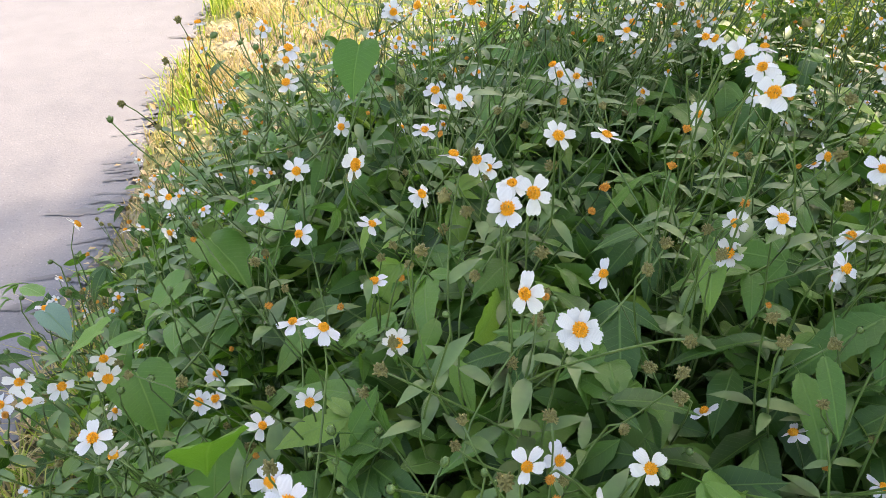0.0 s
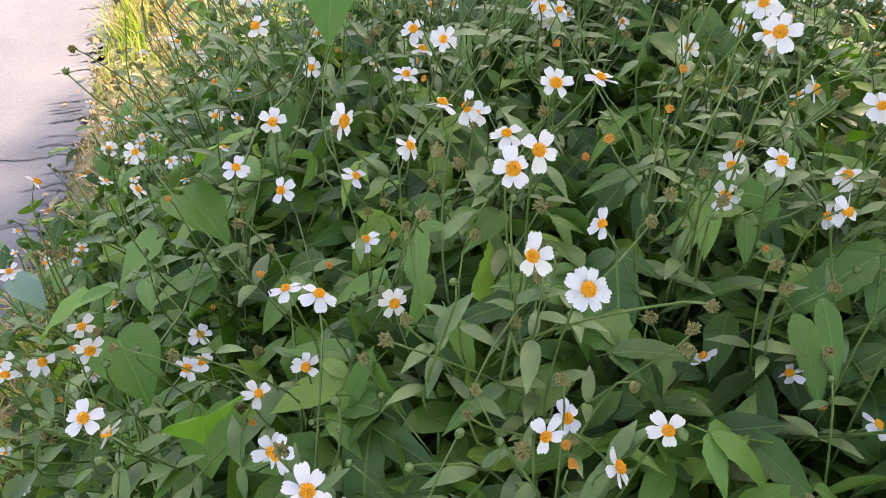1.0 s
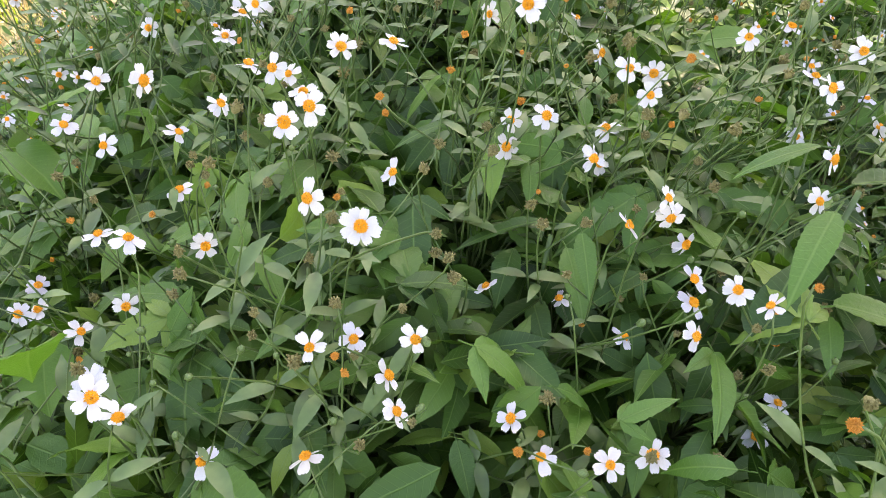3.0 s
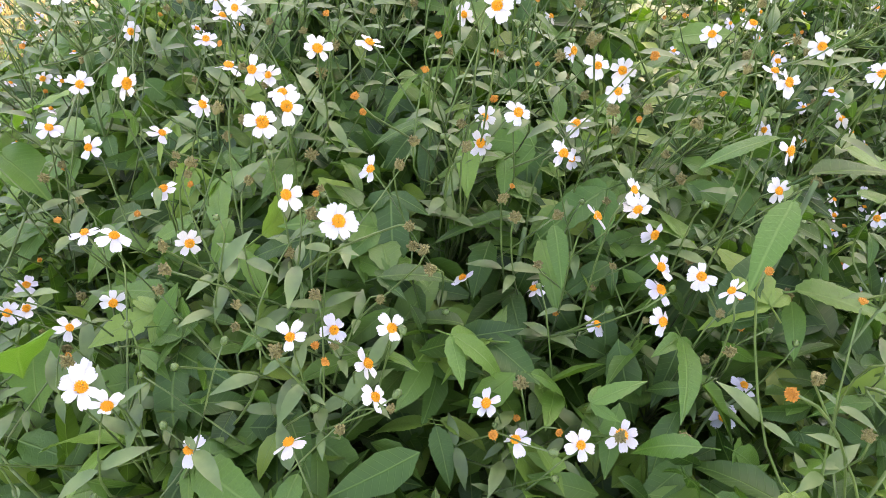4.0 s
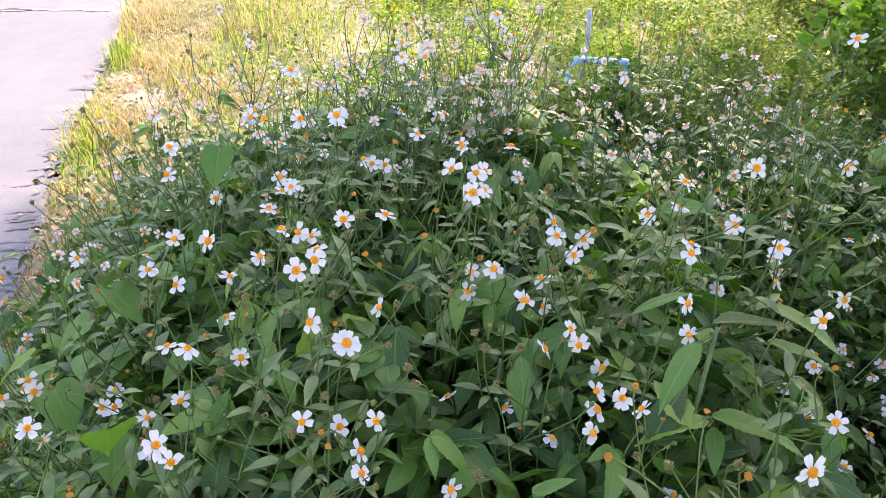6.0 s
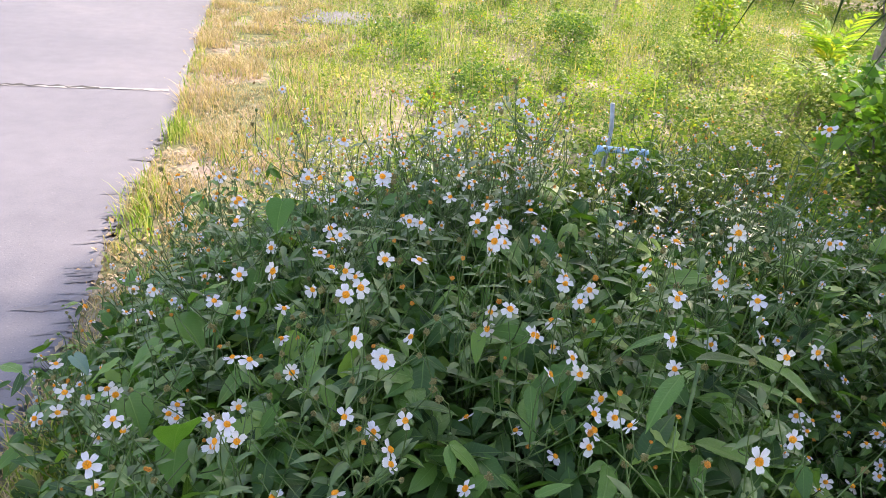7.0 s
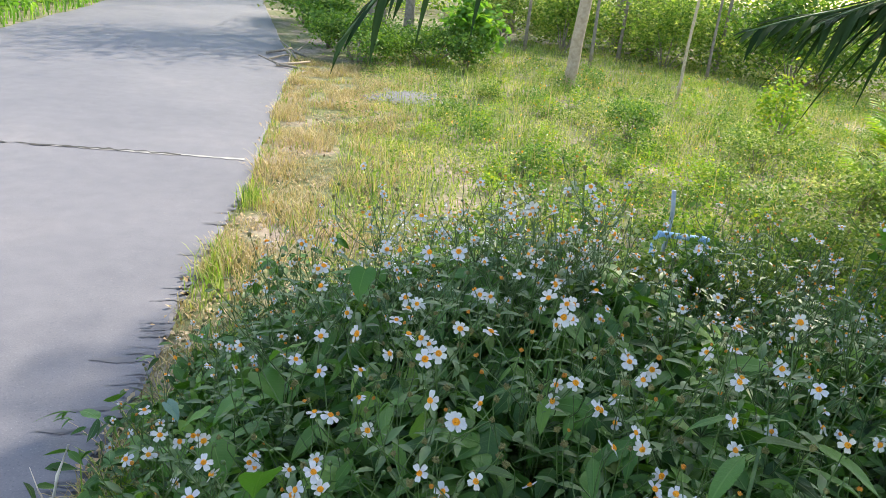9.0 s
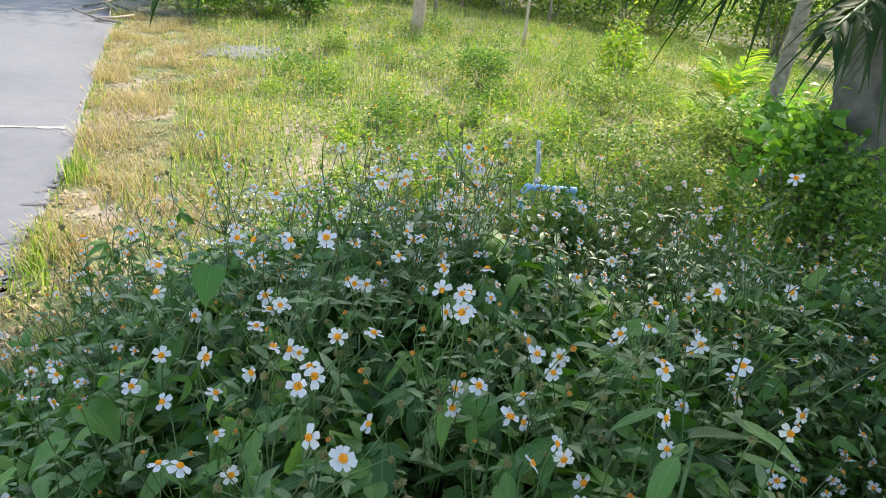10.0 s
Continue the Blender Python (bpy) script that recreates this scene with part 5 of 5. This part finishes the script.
# ---- the palm over the bed ----
def frond(parent, base, heading, rise, length, seed, droop=1.0, blade=0.2, wide=1.0):
    rng = random.Random(seed)
    pts = []
    n = 14
    p = Vector(base)
    el = radians(rise)
    for i in range(n + 1):
        pts.append(p.copy())
        d = Vector((math.cos(heading) * math.cos(el), math.sin(heading) * math.cos(el), math.sin(el)))
        p += d * length / n
        el -= radians(6.5 * droop * (0.4 + 1.2 * i / n))
    s = Soup()
    s.tube(pts, [0.03 * (1 - 0.85 * i / n) for i in range(n + 1)], 5)
    stalk = part("frond", s.mesh("frond", STEM), parent, "arching palm frond")
    s = Soup()
    outline = [0.003, 0.007, 0.01, 0.0095, 0.006, 0.001]
    for i in range(4, 4 * n):
        q = min(0.995, (i + rng.uniform(-0.5, 0.5)) / (4 * n))
        a = pts[int(q * n)].lerp(pts[min(n, int(q * n) + 1)], q * n - int(q * n))
        d = (pts[min(n, int(q * n) + 1)] - pts[max(0, int(q * n) - 0)]).normalized()
        side = d.cross(Vector((0, 0, 1))).normalized()
        ll = length * blade * (0.35 + math.sin(math.pi * min(1, q * 0.95 + 0.12)) ** 0.7)
        for k in (-1, 1):
            way = (side * k * rng.uniform(0.25, 0.8) + d * (0.55 + 0.7 * q + rng.uniform(-0.3, 0.4)) + Vector((0, 0, rng.choice((0.05, -0.1, -0.35, -0.8)) * rng.uniform(0.6, 1.2)))).normalized()
            nor = way.cross(d).normalized() * k
            x = way.cross(nor).normalized()
            z = x.cross(way)
            m = Matrix((x, way, z)).transposed().to_4x4()
            m.translation = a
            lk = ll * rng.uniform(0.6, 1.2)
            first = len(s.v)
            s.blade(Matrix.Identity(4), outline, 0.5, 0.0)
            sag = rng.choice((0.05, 0.15, 0.3, 0.7)) * rng.uniform(0.7, 1.2)
            for j in range(first, len(s.v)):
                v = s.v[j]
                w = m @ Vector((v.x * wide, v.y * lk, v.z * wide))
                w.z -= sag * lk * v.y ** 2
                s.v[j] = w
    leaf = part("foliage", s.mesh("foliage", FROND), stalk, "long drooping dark green leaflets")
    leaf["kind"] = "stuff"


def palm():
    at = (4.47, 3.4)
    ob = thing("palm_tree", "palm with a thick ringed grey trunk and drooping fronds", "palm", (at[0], at[1], ground_height(*at) - 0.05))
    s = Soup()
    zs = np.arange(0, 2.5, 0.06)
    s.tube([(-0.06 - 0.11 * z, 0.03 * z, z) for z in zs], [0.25 + 0.07 * math.exp(-z * 1.2) + 0.014 * (i % 3 == 0) for i, z in enumerate(zs)], 18)
    part("trunk", s.mesh("trunk", PALMBARK), ob, "thick ringed grey trunk")
    crown = Vector((-0.25, 0.0, 2.45))
    rng = random.Random(5)
    # three fronds that hang over the bed
    low = Vector((0.0, 0.0, 1.8))
    frond(ob, crown, radians(201), 14, 4.75, 41, 0.83, 0.1, 1.4)
    frond(ob, low, radians(187), 5, 2.5, 42, 0.3, 0.16, 1.5)
    frond(ob, low + Vector((0, 0, 0.18)), radians(191), 3, 2.3, 45, 0.35, 0.17, 1.5)
    frond(ob, low + Vector((0, 0, -0.08)), radians(213), 2, 2.6, 43, 0.2, 0.16, 1.5)
    for k in range(30):
        a = 2 * math.pi * k / 30 + rng.uniform(-0.1, 0.1)
        deg = math.degrees(a) % 360
        if 120 < deg < 226:
            continue          # none stands up over the lane
        over = 226 <= deg < 275
        frond(ob, crown, a, rng.uniform(24, 50) if over else rng.uniform(42, 75), rng.uniform(3.2, 4.0), 50 + k, rng.uniform(0.5, 0.65) if over else rng.uniform(0.8, 1.1), 0.2, 2.0)


palm()


def palm_seedling(at, size, n, seed):
    """A knee-high palm with a fan of bright young fronds."""
    rng = random.Random(seed)
    ob = thing("palm_seedling", "young yellow-green palm seedling in the field", "palm", (at[0], at[1], ground_height(*at)))
    for k in range(n):
        way = 2 * math.pi * k / n + rng.uniform(-0.3, 0.3)
        flat = Vector((math.cos(way), math.sin(way), 0))
        tip = (flat * rng.uniform(0.35, 0.75) + Vector((0, 0, rng.uniform(0.6, 1.0)))) * size * rng.uniform(0.8, 1.1)
        rib = bend([Vector((0, 0, 0)), Vector((0, 0, tip.z * 0.7)) + flat * 0.1 * size, tip], 12)
        s = Soup()
        s.tube(rib, [0.009 - 0.0006 * i for i in range(12)], 4)
        for i in range(2, 12):
            d = (rib[i] - rib[i - 1]).normalized()
            side = d.cross(Vector((0, 0, 1))).normalized()
            for turn in (-1, 1):
                y = (side * turn * 0.8 + d * 0.75 + Vector((0, 0, rng.uniform(-0.25, 0.1)))).normalized()
                z = y.cross(d).normalized() * turn
                m = Matrix((y.cross(z), y, z)).transposed().to_4x4()
                m.translation = rib[i]
                s.blade(m @ Matrix.Scale(size * 0.4 * math.sin(0.5 + 2.2 * i / 12), 4), lens_outline(6, 0.07), 0.4, 0.3)
        part("leaf", s.mesh("leaf", BRIGHT), ob, "feathered young frond")


palm_seedling((6.6, 7.6), 0.72, 9, 1)
palm_seedling((5.1, 6.0), 0.5, 7, 2)


# ---- pipe, posts and sticks ----
def tap_pipe():
    """A blue pipe bent over twice, on a steel stake."""
    a, b = Vector((1.63, 2.75, 0.659)), Vector((1.885, 2.75, 0.638))
    ob = thing("water_pipe", "pale blue plastic water pipe bent into a low arch", "pipe", (a.x, a.y, ground_height(a.x, a.y)))
    o = Vector(ob.location)
    s = Soup()
    foot = Vector((a.x - 0.02, a.y, o.z))
    s.tube([foot - o, a + Vector((-0.01, 0, -0.05)) - o], [0.0145] * 2, 10)
    part("pipe", s.mesh("pipe", PVC), ob, "upright blue pipe")
    s = Soup()
    s.tube([a - o, b - o], [0.0145] * 2, 10)
    part("pipe", s.mesh("pipe", PVC), ob, "level blue pipe")
    for p, d, k in ((a, Vector((-0.012, 0, -0.07)), 1), (b, Vector((0.008, 0, -0.055)), -1)):
        s = Soup()
        inward = (b - a).normalized() * 0.045 * k
        s.tube([p - o + inward, p - o + inward * 0.35 + d * 0.03, p - o + d * 0.35, p - o + d], [0.0185] * 4, 10)
        part("elbow", s.mesh("elbow", PVC), ob, "blue pipe elbow")


def upright(name, at, top, r0, r1, mat, label, category, sides=8):
    z = ground_height(*at) - 0.05
    ob = thing(name, label, category, (at[0], at[1], z))
    s = Soup()
    n = 8
    pts = [Vector((top[0] - at[0], top[1] - at[1], top[2] - z)) * (i / n) + Vector((0.01 * math.sin(i * 2.1), 0.01 * math.cos(i * 1.7), 0)) for i in range(n + 1)]
    s.tube(pts, [r0 + (r1 - r0) * i / n for i in range(n + 1)], sides)
    part("shaft", s.mesh("shaft", mat), ob)


tap_pipe()
upright("steel_stake", (1.7, 2.82), (1.708, 2.82, 0.847), 0.011, 0.011, GREYPIPE, "thin grey metal stake beside the water pipe", "stake")
upright("wooden_post", (3.55, 11.1), (3.75, 11.1, 3.2), 0.095, 0.08, WOOD, "weathered round wooden post in the field", "post", 12)
upright("bamboo_pole", (5.25, 10.9), (5.35, 10.95, 3.2), 0.026, 0.02, PALEWOOD, "thin pale bamboo pole in the field", "pole")


def dry_twig():
    ob = thing("dry_twig", "thin pale curved dry twig standing at the tarmac edge", "twig", (-0.62, 1.36, -0.01))
    s = Soup()
    s.tube([(0, 0, 0), (0.0, 0.04, 0.08), (0.035, 0.08, 0.2), (0.055, 0.1, 0.31), (0.085, 0.12, 0.4)], [0.008, 0.0075, 0.0065, 0.005, 0.003], 7)
    part("shaft", s.mesh("shaft", BLEACHED), ob)
    s = Soup()
    s.tube([(0.035, 0.08, 0.2), (0.0, 0.1, 0.26), (-0.02, 0.11, 0.33)], [0.003, 0.002, 0.001], 5)
    part("twig", s.mesh("twig", BLEACHED), ob)


dry_twig()


def log_pile():
    rng = random.Random(3)
    for k in range(9):
        x, y = -0.7 + rng.uniform(-0.28, 0.1), 11.9 + rng.uniform(-0.7, 1.1)
        ob = thing("branch", "broken grey-brown branch lying on the lane's edge", "branch", (x, y, 0.03), "fallen branches")
        s = Soup()
        a = rng.uniform(0, 3.1)
        l = rng.uniform(0.2, 0.5)
        r = rng.uniform(0.006, 0.025)
        s.tube([(-l * math.cos(a), -l * math.sin(a), 0), (0, 0.03, r * 0.6), (l * math.cos(a), l * math.sin(a), rng.uniform(0, 0.12))], [r, r * 0.9, r * 0.6], 7)
        part("limb", s.mesh("limb", WOOD if k % 3 == 0 else BARK), ob)


log_pile()


def gravel_patch():
    rng = np.random.RandomState(9)
    v, f = [], []
    for i in range(900):
        x, y = 0.95 + rng.normal(0, 0.19), 9.4 + rng.normal(0, 0.2)
        r = rng.uniform(0.012, 0.035)
        z = ground_height(x, y) + 0.02 + 0.05 * math.exp(-((x - 0.95) ** 2 + (y - 9.4) ** 2) / 0.06)
        k = len(v)
        v += [(x - r, y - r * 0.6, z), (x + r, y - r * 0.7, z), (x + r * 0.8, y + r, z), (x - r * 0.7, y + r * 0.8, z), (x, y, z + r)]
        f += [(k, k + 1, k + 4), (k + 1, k + 2, k + 4), (k + 2, k + 3, k + 4), (k + 3, k, k + 4)]
    stuff("gravel", fast_mesh("gravel", v, f, GRAVEL), "small heap of pale grey gravel on the verge", "gravel")


gravel_patch()
